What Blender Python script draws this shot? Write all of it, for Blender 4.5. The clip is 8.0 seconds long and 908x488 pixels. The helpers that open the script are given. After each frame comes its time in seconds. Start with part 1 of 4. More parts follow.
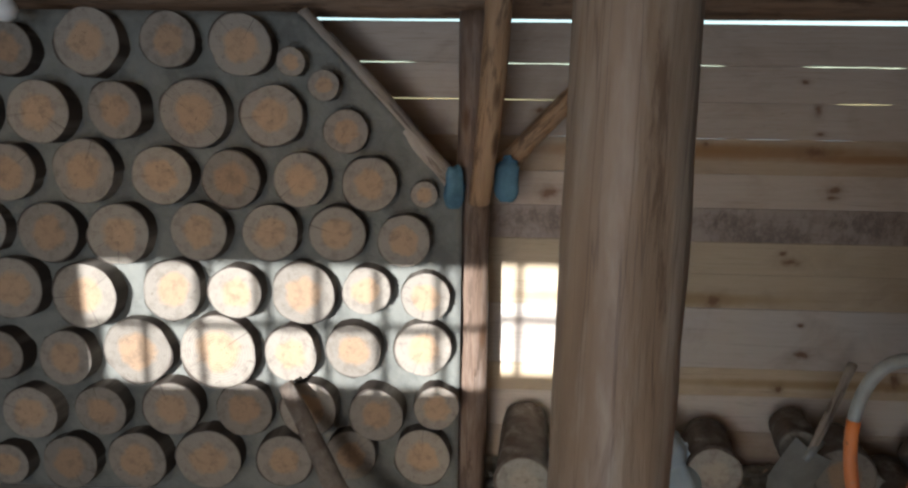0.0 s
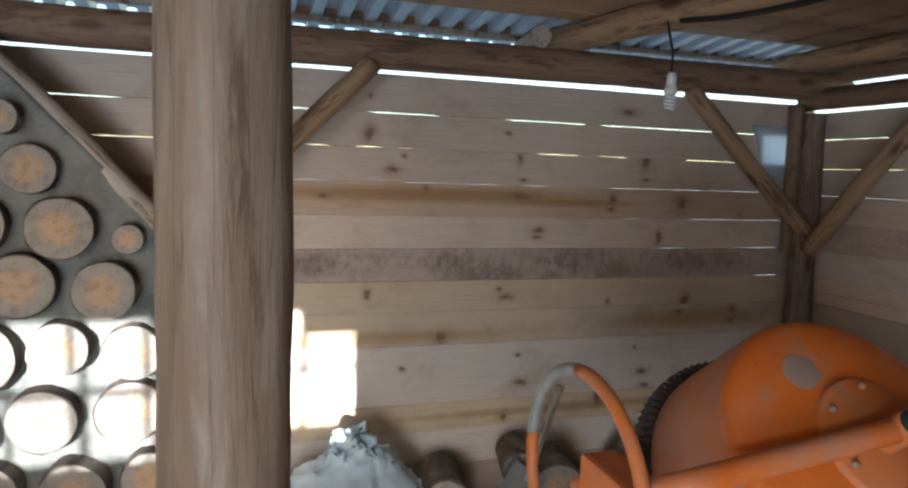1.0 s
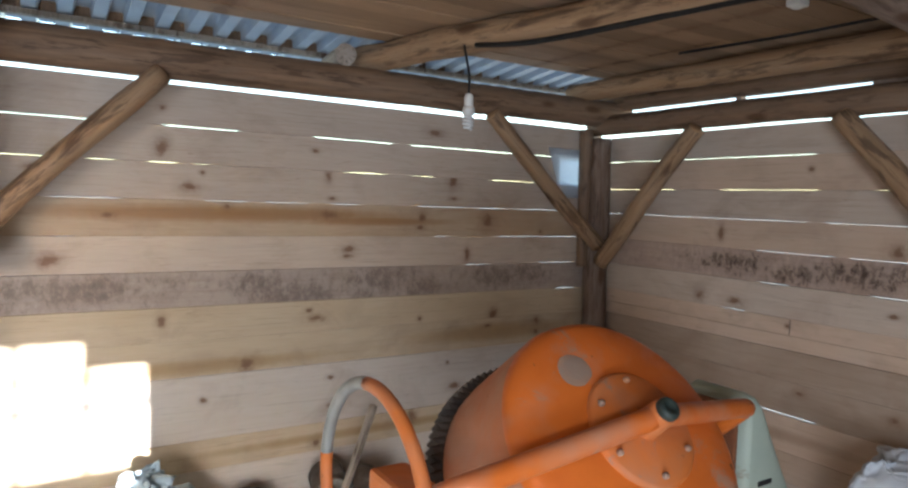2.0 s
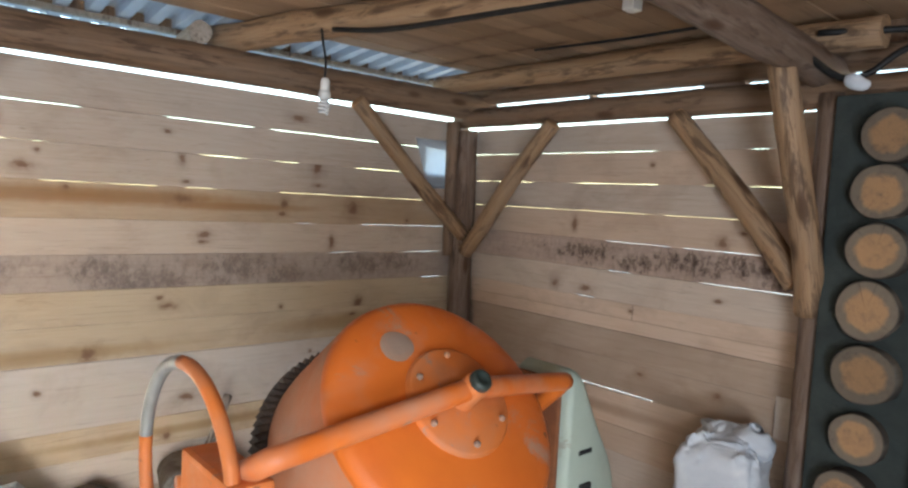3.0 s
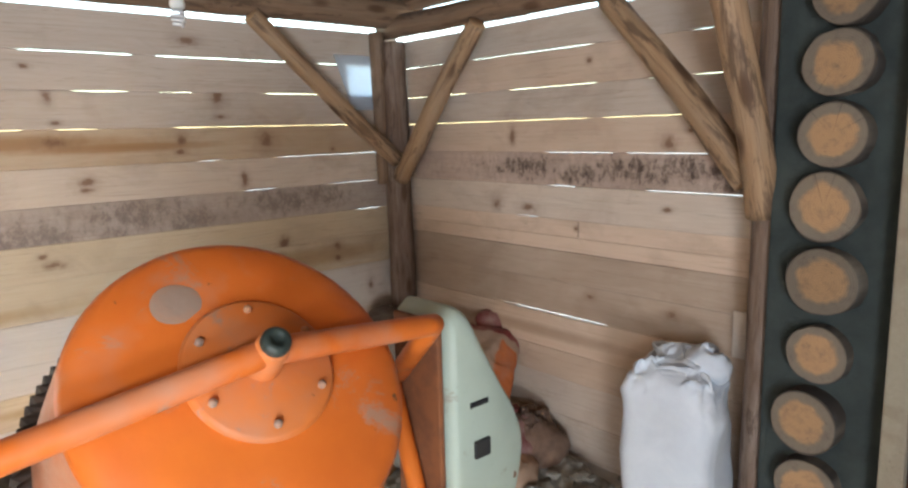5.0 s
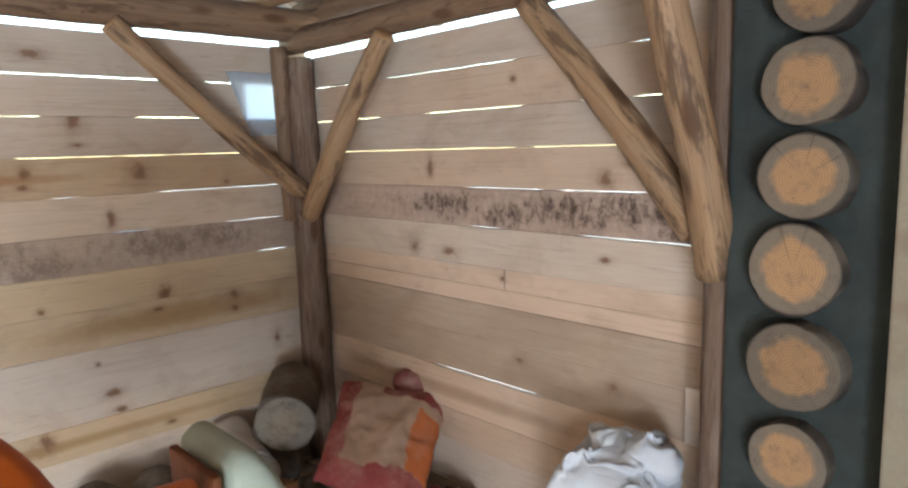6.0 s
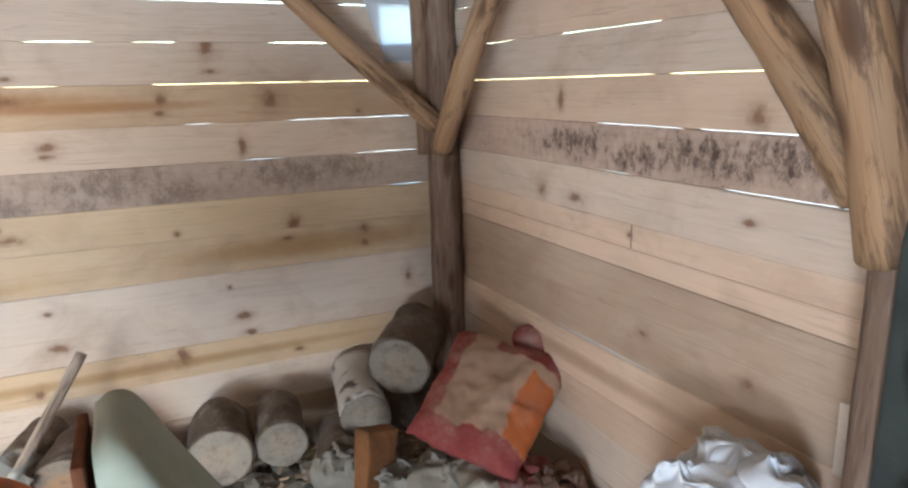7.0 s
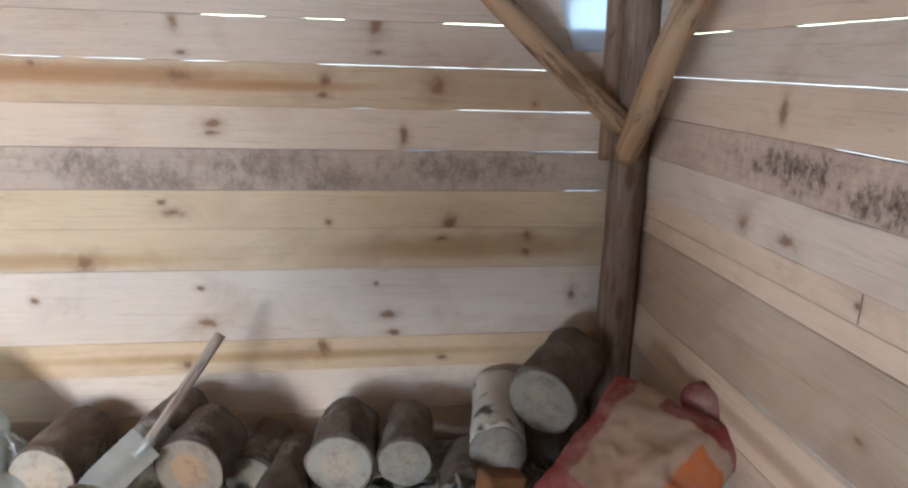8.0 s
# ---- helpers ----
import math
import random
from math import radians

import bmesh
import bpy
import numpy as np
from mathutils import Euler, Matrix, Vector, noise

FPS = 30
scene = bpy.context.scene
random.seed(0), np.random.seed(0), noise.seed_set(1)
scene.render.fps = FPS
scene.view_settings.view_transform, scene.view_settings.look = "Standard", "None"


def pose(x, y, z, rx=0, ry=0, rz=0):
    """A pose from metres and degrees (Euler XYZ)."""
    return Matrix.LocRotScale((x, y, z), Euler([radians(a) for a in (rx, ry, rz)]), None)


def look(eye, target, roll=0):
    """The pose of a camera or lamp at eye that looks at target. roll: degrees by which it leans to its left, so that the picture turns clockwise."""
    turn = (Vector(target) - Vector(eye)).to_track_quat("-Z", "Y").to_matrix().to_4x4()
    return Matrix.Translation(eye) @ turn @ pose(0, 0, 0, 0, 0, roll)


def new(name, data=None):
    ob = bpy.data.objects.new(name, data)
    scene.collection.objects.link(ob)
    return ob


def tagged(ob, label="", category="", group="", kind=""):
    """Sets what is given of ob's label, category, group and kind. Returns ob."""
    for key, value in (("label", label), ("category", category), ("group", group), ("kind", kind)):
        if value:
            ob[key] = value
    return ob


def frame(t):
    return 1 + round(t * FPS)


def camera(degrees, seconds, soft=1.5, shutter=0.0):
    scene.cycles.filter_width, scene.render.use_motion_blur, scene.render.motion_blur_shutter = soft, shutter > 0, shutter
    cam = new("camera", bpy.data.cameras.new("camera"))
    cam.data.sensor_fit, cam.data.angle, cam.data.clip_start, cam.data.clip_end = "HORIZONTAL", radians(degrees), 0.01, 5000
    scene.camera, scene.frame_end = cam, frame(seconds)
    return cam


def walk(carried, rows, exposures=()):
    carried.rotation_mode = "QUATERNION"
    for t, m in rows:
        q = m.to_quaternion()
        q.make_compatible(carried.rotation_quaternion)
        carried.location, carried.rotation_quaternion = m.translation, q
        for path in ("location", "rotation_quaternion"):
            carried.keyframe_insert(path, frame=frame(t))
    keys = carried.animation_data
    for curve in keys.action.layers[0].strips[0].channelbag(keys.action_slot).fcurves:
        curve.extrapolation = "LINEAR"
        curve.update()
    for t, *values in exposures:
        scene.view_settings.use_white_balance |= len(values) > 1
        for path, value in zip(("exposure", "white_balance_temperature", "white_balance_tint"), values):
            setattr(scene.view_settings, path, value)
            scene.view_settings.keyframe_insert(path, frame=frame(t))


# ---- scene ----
cam = camera(67.6, 8.0, soft=2.4)
PATH = [
    (0, (0.220, 0.057, 1.646), (0.145, 2.019, 1.263), 0.9),
    (0.5, (0.314, 0.080, 1.655), (0.632, 2.024, 1.328), 1.6),
    (1, (0.391, 0.057, 1.601), (0.991, 1.953, 1.389), 1.9),
    (1.5, (0.450, 0.076, 1.564), (1.287, 1.880, 1.433), 2.2),
    (2, (0.484, 0.043, 1.575), (1.541, 1.736, 1.450), 1.9),
    (3.5, (0.675, -0.090, 1.536), (2.093, 1.312, 1.378), 2.2),
    (4, (0.800, -0.093, 1.531), (2.290, 1.226, 1.321), 0.3),
    (5.3, (1.243, 0.041, 1.496), (2.508, 1.550, 1.146), -1.5),
    (5.5, (1.373, 0.095, 1.499), (2.697, 1.561, 1.186), 0.8),
    (6, (1.646, 0.191, 1.539), (3.016, 1.622, 1.257), -1.6),
    (6.5, (1.909, 0.202, 1.519), (2.988, 1.840, 1.125), -0.9),
    (7, (2.139, 0.241, 1.515), (2.972, 2.001, 1.058), -1.3),
    (7.5, (2.320, 0.424, 1.528), (2.894, 2.267, 1.003), 4.7),
    (8, (2.389, 0.566, 1.561), (2.675, 2.477, 1.045), 1.7),
]
EXPOSURES = [(0.0, 1.15, 5850, 10), (0.5, 1.45, 5800, 10), (1.0, 2.05, 5700, 10), (1.5, 2.35, 5700, 11), (2.0, 2.65, 5800, 11), (3.5, 3.15, 6080, 11),
             (4.0, 3.24, 6100, 11), (5.5, 3.52, 6080, 11), (6.5, 3.72, 5980, 10), (7.0, 3.78, 5820, 10), (8.0, 3.62, 5500, 10)]
walk(cam, [(t, look(eye, target, roll)) for t, eye, target, roll in PATH], EXPOSURES)

# ---- light ----
SUN = Vector((0.25, 1.0, -0.178)).normalized()
world = bpy.data.worlds.new("sky")
scene.world = world
world.use_nodes = True
wn = world.node_tree.nodes
sky = wn.new("ShaderNodeTexSky")
sky.sky_type, sky.sun_disc = "NISHITA", False
sky.sun_elevation, sky.sun_rotation = math.asin(-SUN.z), math.pi + 0.245
world.node_tree.links.new(sky.outputs[0], wn["Background"].inputs[0])
wn["Background"].inputs[1].default_value = 0.11
sun = new("sun", bpy.data.lights.new("sun", "SUN"))
sun.data.energy, sun.data.angle, sun.data.color = 5.0, radians(0.5), (1.0, 0.96, 0.9)
sun.matrix_world = look((0, 0, 8), Vector((0, 0, 8)) + SUN)


def opening_light(name, x, y, z, w, h, turn, watts):
    """Sky light that enters through an opening."""
    lamp = new(name, bpy.data.lights.new(name, "AREA"))
    lamp.data.shape, lamp.data.size, lamp.data.size_y, lamp.data.energy = "RECTANGLE", w, h, watts
    lamp.data.color = (0.86, 0.93, 1.0)
    lamp.matrix_world = pose(x, y, z, 90, 0, turn)
    return lamp


opening_light("window_skylight", -1.6, -2.18, 1.62, 2.3, 0.56, 0, 14)
# fill lamp in the added hatch, brightens the room from low down
opening_light("low_fill_light", -0.65, -2.18, 0.40, 1.25, 0.78, 0, 13)

# ---- materials ----


def material(name, rough=0.7, metal=0.0):
    m = bpy.data.materials.new(name)
    m.use_nodes = True
    n = m.node_tree.nodes
    b = n["Principled BSDF"]
    b.inputs["Roughness"].default_value, b.inputs["Metallic"].default_value = rough, metal
    b.inputs["Specular IOR Level"].default_value = 0.3
    return m, n, m.node_tree.links, b


def coords(n, l, scale, shift=True):
    """Object coordinates stretched by scale and moved per object."""
    tc, mp = n.new("ShaderNodeTexCoord"), n.new("ShaderNodeMapping")
    mp.inputs["Scale"].default_value = scale
    l.new(tc.outputs["Object"], mp.inputs["Vector"])
    if shift:
        oi, mul = n.new("ShaderNodeObjectInfo"), n.new("ShaderNodeVectorMath")
        mul.operation = "SCALE"
        mul.inputs[0].default_value = (37.0, 53.0, 71.0)
        l.new(oi.outputs["Random"], mul.inputs["Scale"])
        l.new(mul.outputs[0], mp.inputs["Location"])
    return mp.outputs[0]


def noise_tex(n, l, vec, scale, detail=4.0, rough=0.55, distort=0.0):
    t = n.new("ShaderNodeTexNoise")
    t.inputs["Scale"].default_value, t.inputs["Detail"].default_value = scale, detail
    t.inputs["Roughness"].default_value, t.inputs["Distortion"].default_value = rough, distort
    l.new(vec, t.inputs["Vector"])
    return t.outputs[0]


def ramp(n, l, fac, stops):
    r = n.new("ShaderNodeValToRGB")
    e = r.color_ramp.elements
    while len(e) < len(stops):
        e.new(0.5)
    for i, (p, c) in enumerate(stops):
        e[i].position, e[i].color = p, (*c, 1) if len(c) == 3 else c
    l.new(fac, r.inputs[0])
    return r.outputs[0]


def mix(n, l, fac, a, b, mode="MIX"):
    m = n.new("ShaderNodeMix")
    m.data_type, m.blend_type = "RGBA", mode
    for sock, v in ((m.inputs["Factor"], fac), (m.inputs["A"], a), (m.inputs["B"], b)):
        if isinstance(v, bpy.types.NodeSocket):
            l.new(v, sock)
        elif isinstance(v, float):
            sock.default_value = v
        else:
            sock.default_value = (*v, 1)
    return m.outputs["Result"]


def bump(n, l, b, height, strength=0.3, dist=0.004):
    bp = n.new("ShaderNodeBump")
    bp.inputs["Strength"].default_value, bp.inputs["Distance"].default_value = strength, dist
    l.new(height, bp.inputs["Height"])
    l.new(bp.outputs[0], b.inputs["Normal"])


def mask(n, l, fac, lo, hi):
    return ramp(n, l, fac, [(lo, (0, 0, 0)), (hi, (1, 1, 1))])


def nearest(n, l, marks, wobble):
    """Smallest distance to a set of ellipses (x, z, half length, half height), 0.4 at their wandering edge."""
    tc = n.new("ShaderNodeTexCoord")
    best = None
    for x, z, rx, rz in marks:
        sub, mul, ln = n.new("ShaderNodeVectorMath"), n.new("ShaderNodeVectorMath"), n.new("ShaderNodeVectorMath")
        sub.operation, mul.operation, ln.operation = "SUBTRACT", "MULTIPLY", "LENGTH"
        sub.inputs[1].default_value, mul.inputs[1].default_value = (x, 0, z), (1 / rx, 0, 1 / rz)
        l.new(tc.outputs["Object"], sub.inputs[0])
        l.new(sub.outputs[0], mul.inputs[0])
        l.new(mul.outputs[0], ln.inputs[0])
        if best is None:
            best = ln.outputs["Value"]
        else:
            low = n.new("ShaderNodeMath")
            low.operation = "MINIMUM"
            l.new(best, low.inputs[0])
            l.new(ln.outputs["Value"], low.inputs[1])
            best = low.outputs[0]
    add, off = n.new("ShaderNodeMath"), n.new("ShaderNodeMath")
    add.operation, off.operation = "MULTIPLY_ADD", "SUBTRACT"
    add.inputs[1].default_value, off.inputs[1].default_value = wobble, wobble * 0.5
    l.new(noise_tex(n, l, coords(n, l, (9, 9, 9)), 2.6, 5.0, 0.6), add.inputs[0])
    l.new(best, add.inputs[2])
    l.new(add.outputs[0], off.inputs[0])
    scaled = n.new("ShaderNodeMath")
    scaled.operation = "MULTIPLY"
    scaled.inputs[1].default_value = 0.4
    l.new(off.outputs[0], scaled.inputs[0])
    return scaled.outputs[0]


def board_mat(name, light, dark, stain, stain_amount=0.35, knots=True, mould=0.0, rough=0.65, islands=False, spots=None, blots=(), bands=()):
    """Sawn softwood, grain along local x; spots, blots and bands are knots, mould and stain at (x, z, half length, half height)."""
    m, n, l, b = material(name, rough)
    grain = noise_tex(n, l, coords(n, l, (1.2, 14, 14)), 5.0, 6.0, 0.6, 0.6)
    col = mix(n, l, mask(n, l, grain, 0.25, 0.95), light, dark)
    broad = noise_tex(n, l, coords(n, l, (0.9, 3.5, 3.5)), 1.6, 3.0, 0.5, 0.3)
    col = mix(n, l, mask(n, l, broad, 0.5, 0.5 + 0.35), col, mix(n, l, stain_amount, col, stain))
    tint = n.new("ShaderNodeObjectInfo")
    hue = n.new("ShaderNodeHueSaturation")
    val = n.new("ShaderNodeMapRange")
    val.inputs["To Min"].default_value, val.inputs["To Max"].default_value = (0.7, 1.25) if islands else (0.92, 1.1)
    geo = n.new("ShaderNodeNewGeometry")
    l.new(geo.outputs["Random Per Island"] if islands else tint.outputs["Random"], val.inputs["Value"])
    l.new(val.outputs[0], hue.inputs["Value"])
    l.new(col, hue.inputs["Color"])
    col = hue.outputs[0]
    if bands:
        d = nearest(n, l, bands, 0.35)
        col = mix(n, l, ramp(n, l, d, [(0.0, (1, 1, 1)), (0.2, (0.8, 0.8, 0.8)), (0.42, (0, 0, 0))]), col, stain)
    if knots and spots is not None:
        smear = mask(n, l, noise_tex(n, l, coords(n, l, (2.2, 3, 3)), 1.4, 6.0, 0.62, 0.6), 0.5, 0.75)
        col = mix(n, l, smear, col, mix(n, l, 0.45, col, (0.28, 0.19, 0.13)))
        vein = noise_tex(n, l, coords(n, l, (0.5, 26, 26)), 1.3, 3.0, 0.55, 0.8)
        line = ramp(n, l, vein, [(0.0, (0, 0, 0)), (0.49, (0, 0, 0)), (0.5, (1, 1, 1)), (0.51, (0, 0, 0)), (1.0, (0, 0, 0))])
        col = mix(n, l, line, col, mix(n, l, 0.3, col, (0.16, 0.09, 0.05)))
        if spots:
            d = nearest(n, l, spots, 2.1)
            k = ramp(n, l, d, [(0.0, (0.95, 0.95, 0.95)), (0.17, (0.85, 0.85, 0.85)), (0.30, (0.45, 0.45, 0.45)), (0.46, (0.19, 0.19, 0.19)), (0.9, (0, 0, 0))])
            col = mix(n, l, k, col, (0.19, 0.10, 0.055))
    elif knots:
        sepx, cmb = n.new("ShaderNodeSeparateXYZ"), n.new("ShaderNodeCombineXYZ")
        l.new(coords(n, l, (2.1, 2.1, 2.1)), sepx.inputs[0])
        l.new(sepx.outputs[0], cmb.inputs[0])
        l.new(sepx.outputs[2], cmb.inputs[1])
        vor = n.new("ShaderNodeTexVoronoi")
        vor.voronoi_dimensions = "2D"
        vor.inputs["Scale"].default_value = 1.0
        l.new(cmb.outputs[0], vor.inputs["Vector"])
        wob = n.new("ShaderNodeMath")
        wob.operation = "MULTIPLY_ADD"
        wob.inputs[1].default_value = 0.16
        l.new(noise_tex(n, l, coords(n, l, (7, 7, 4)), 2.0, 4.0, 0.65), wob.inputs[0])
        l.new(vor.outputs["Distance"], wob.inputs[2])
        k = ramp(n, l, wob.outputs[0], [(0.0, (1, 1, 1)), (0.105, (0.85, 0.85, 0.85)), (0.125, (0.42, 0.42, 0.42)), (0.15, (0.2, 0.2, 0.2)), (0.24, (0, 0, 0))])
        some = mask(n, l, noise_tex(n, l, coords(n, l, (1.3, 1.3, 4.0)), 1.0, 1.0), 0.39, 0.47)
        gate = n.new("ShaderNodeMath")
        gate.operation = "MULTIPLY"
        l.new(k, gate.inputs[0])
        l.new(some, gate.inputs[1])
        band = mask(n, l, noise_tex(n, l, coords(n, l, (0.35, 5, 9)), 1.5, 2.0, 0.5, 0.4), 0.56, 0.66)
        col = mix(n, l, band, col, mix(n, l, 0.45, col, stain))
        streak = noise_tex(n, l, coords(n, l, (0.45, 20, 20)), 1.5, 2.0, 0.5, 0.5)
        line = ramp(n, l, streak, [(0.0, (0, 0, 0)), (0.494, (0, 0, 0)), (0.5, (1, 1, 1)), (0.506, (0, 0, 0)), (1.0, (0, 0, 0))])
        gate2 = n.new("ShaderNodeMath")
        gate2.operation = "MULTIPLY"
        l.new(line, gate2.inputs[0])
        l.new(mask(n, l, broad, 0.5, 0.58), gate2.inputs[1])
        col = mix(n, l, gate2.outputs[0], col, mix(n, l, 0.6, col, (0.10, 0.06, 0.04)))
        smear = mask(n, l, noise_tex(n, l, coords(n, l, (2.2, 3, 3)), 1.4, 6.0, 0.62, 0.6), 0.48, 0.72)
        col = mix(n, l, smear, col, mix(n, l, 0.40, col, (0.27, 0.19, 0.135)))
        col = mix(n, l, gate.outputs[0], col, (0.135, 0.068, 0.034))
        sep2, cmb2 = n.new("ShaderNodeSeparateXYZ"), n.new("ShaderNodeCombineXYZ")
        l.new(coords(n, l, (2.7, 2.7, 1.5)), sep2.inputs[0])
        l.new(sep2.outputs[0], cmb2.inputs[0])
        l.new(sep2.outputs[2], cmb2.inputs[1])
        spike = n.new("ShaderNodeTexVoronoi")
        spike.voronoi_dimensions = "2D"
        spike.inputs["Scale"].default_value = 0.8
        l.new(cmb2.outputs[0], spike.inputs["Vector"])
        wob2 = n.new("ShaderNodeMath")
        wob2.operation = "MULTIPLY_ADD"
        wob2.inputs[1].default_value = 0.26
        l.new(noise_tex(n, l, coords(n, l, (6, 6, 5)), 1.7, 5.0, 0.7, 0.8), wob2.inputs[0])
        l.new(spike.outputs["Distance"], wob2.inputs[2])
        k2 = ramp(n, l, wob2.outputs[0], [(0.0, (0.9, 0.9, 0.9)), (0.175, (0.7, 0.7, 0.7)), (0.20, (0.25, 0.25, 0.25)), (0.29, (0, 0, 0))])
        col = mix(n, l, k2, col, (0.21, 0.115, 0.06))
    if blots:
        fine = noise_tex(n, l, coords(n, l, (6.0, 6, 4.0)), 5.5, 6.0, 0.74, 0.15)
        reach = ramp(n, l, nearest(n, l, blots, 1.1), [(0.0, (0.56, 0.56, 0.56)), (0.28, (0.52, 0.52, 0.52)), (0.44, (0.42, 0.42, 0.42)), (0.95, (0.28, 0.28, 0.28))])
        total, over = n.new("ShaderNodeMath"), n.new("ShaderNodeMath")
        total.operation, over.operation = "ADD", "MULTIPLY"
        l.new(fine, total.inputs[0])
        l.new(reach, total.inputs[1])
        l.new(total.outputs[0], over.inputs[0])
        over.inputs[1].default_value = 0.5
        deep = mask(n, l, over.outputs[0], 0.485, 0.575) if mould > 1 else mask(n, l, over.outputs[0], 0.46, 0.66)
        col = mix(n, l, mask(n, l, over.outputs[0], 0.39, 0.53), col, mix(n, l, 0.45, col, (0.16, 0.12, 0.10)))
        col = mix(n, l, deep, col, (0.085, 0.055, 0.04) if mould > 1 else (0.14, 0.11, 0.095))
    elif mould > 0:
        spot = noise_tex(n, l, coords(n, l, (4.0, 4, 2.8)), 3.9 if mould > 1 else 3.0, 6.0, 0.68, 0.1)
        area = noise_tex(n, l, coords(n, l, (0.8, 2, 2)), 2.0, 2.0)
        both = n.new("ShaderNodeMath")
        both.operation = "MULTIPLY"
        l.new(mask(n, l, spot, 0.46, 0.60) if mould > 1 else mask(n, l, spot, 0.44, 0.66), both.inputs[0])
        l.new(mask(n, l, area, 0.54 - mould * 0.1, 0.66 - mould * 0.1), both.inputs[1])
        col = mix(n, l, both.outputs[0], col, (0.085, 0.058, 0.045) if mould > 1 else (0.17, 0.14, 0.12))
    l.new(col, b.inputs["Base Color"])
    bump(n, l, b, grain, 0.25, 0.003)
    return m


WOODS = {
    "pale": ((0.60, 0.51, 0.42), (0.49, 0.385, 0.29), (0.40, 0.33, 0.27), 0.35),
    "white": ((0.68, 0.61, 0.54), (0.61, 0.53, 0.44), (0.54, 0.46, 0.38), 0.25),
    "yellow": ((0.60, 0.49, 0.345), (0.53, 0.41, 0.265), (0.42, 0.29, 0.15), 0.35),
    "amber": ((0.55, 0.43, 0.30), (0.47, 0.345, 0.225), (0.33, 0.18, 0.075), 0.5),
    "grey": ((0.47, 0.365, 0.275), (0.38, 0.285, 0.205), (0.28, 0.19, 0.13), 0.6),
    "mouldy": ((0.46, 0.38, 0.32), (0.37, 0.295, 0.24), (0.22, 0.17, 0.14), 0.5),
    "black_mould": ((0.52, 0.40, 0.32), (0.43, 0.31, 0.24), (0.24, 0.17, 0.13), 0.5),
    "pinkish": ((0.61, 0.475, 0.36), (0.54, 0.395, 0.28), (0.40, 0.28, 0.19), 0.5),
}
PALE = board_mat("pine_pale", *WOODS["pale"])
WHITE = board_mat("pine_white", *WOODS["white"])
CEIL = board_mat("ceiling_boards", (0.40, 0.27, 0.16), (0.30, 0.19, 0.11), (0.22, 0.14, 0.08), 0.5, True, 0.0, 0.65, True)
DARKWOOD = board_mat("door_wood", (0.068, 0.029, 0.011), (0.038, 0.016, 0.007), (0.03, 0.013, 0.006), 0.5, False, 0.0, 0.5)
FRAMEWOOD = board_mat("frame_wood", (0.34, 0.30, 0.22), (0.27, 0.23, 0.16), (0.2, 0.16, 0.11), 0.5)


def pole_mat(name, light, dark, worn, rough=0.65, fine=22.0, bark=0.545):
    """Peeled round timber, grain along local z."""
    m, n, l, b = material(name, rough)
    grain = noise_tex(n, l, coords(n, l, (fine, fine, 1.4)), 2.2, 6.0, 0.6, 0.8 if fine > 20 else 0.2)
    col = mix(n, l, mask(n, l, grain, 0.32, 0.7), light, dark)
    blot = noise_tex(n, l, coords(n, l, (11, 11, 1.5)), 1.5, 6.0, 0.68, 0.25)
    col = mix(n, l, mask(n, l, blot, 0.46, 0.66), col, worn)
    scrap = noise_tex(n, l, coords(n, l, (16, 16, 3.0)), 1.2, 6.0, 0.7, 0.4)
    col = mix(n, l, mask(n, l, scrap, bark, bark + 0.075), col, mix(n, l, 0.7, col, (0.075, 0.045, 0.028)))
    crack = noise_tex(n, l, coords(n, l, (30, 30, 0.8)), 1.0, 3.0, 0.5, 0.3)
    slit = ramp(n, l, crack, [(0.0, (0, 0, 0)), (0.485, (0, 0, 0)), (0.5, (0.8, 0.8, 0.8)), (0.515, (0, 0, 0)), (1.0, (0, 0, 0))])
    col = mix(n, l, slit, col, mix(n, l, 0.6, col, (0.05, 0.03, 0.02)))
    vor = n.new("ShaderNodeTexVoronoi")
    vor.inputs["Scale"].default_value = 1.0
    l.new(coords(n, l, (9, 9, 3.2)), vor.inputs["Vector"])
    k = ramp(n, l, vor.outputs["Distance"], [(0.0, (1, 1, 1)), (0.13, (0.8, 0.8, 0.8)), (0.24, (0, 0, 0))])
    col = mix(n, l, k, col, (0.09, 0.045, 0.022))
    l.new(col, b.inputs["Base Color"])
    bump(n, l, b, mix(n, l, 0.5, grain, blot), 0.7, 0.008)
    return m


POST = pole_mat("post_wood", (0.20, 0.135, 0.095), (0.115, 0.072, 0.048), (0.25, 0.19, 0.15))
COLUMN = pole_mat("column_wood", (0.20, 0.142, 0.094), (0.15, 0.102, 0.066), (0.245, 0.20, 0.155), 0.5, 15.0)
BRACE = pole_mat("brace_wood", (0.40, 0.26, 0.145), (0.27, 0.16, 0.085), (0.34, 0.23, 0.14), 0.6, 16.0, 0.52)
BEAM = pole_mat("beam_wood", (0.26, 0.165, 0.10), (0.16, 0.098, 0.058), (0.22, 0.15, 0.10))
GREYPOLE = pole_mat("grey_pole", (0.36, 0.31, 0.26), (0.24, 0.20, 0.16), (0.42, 0.37, 0.31))


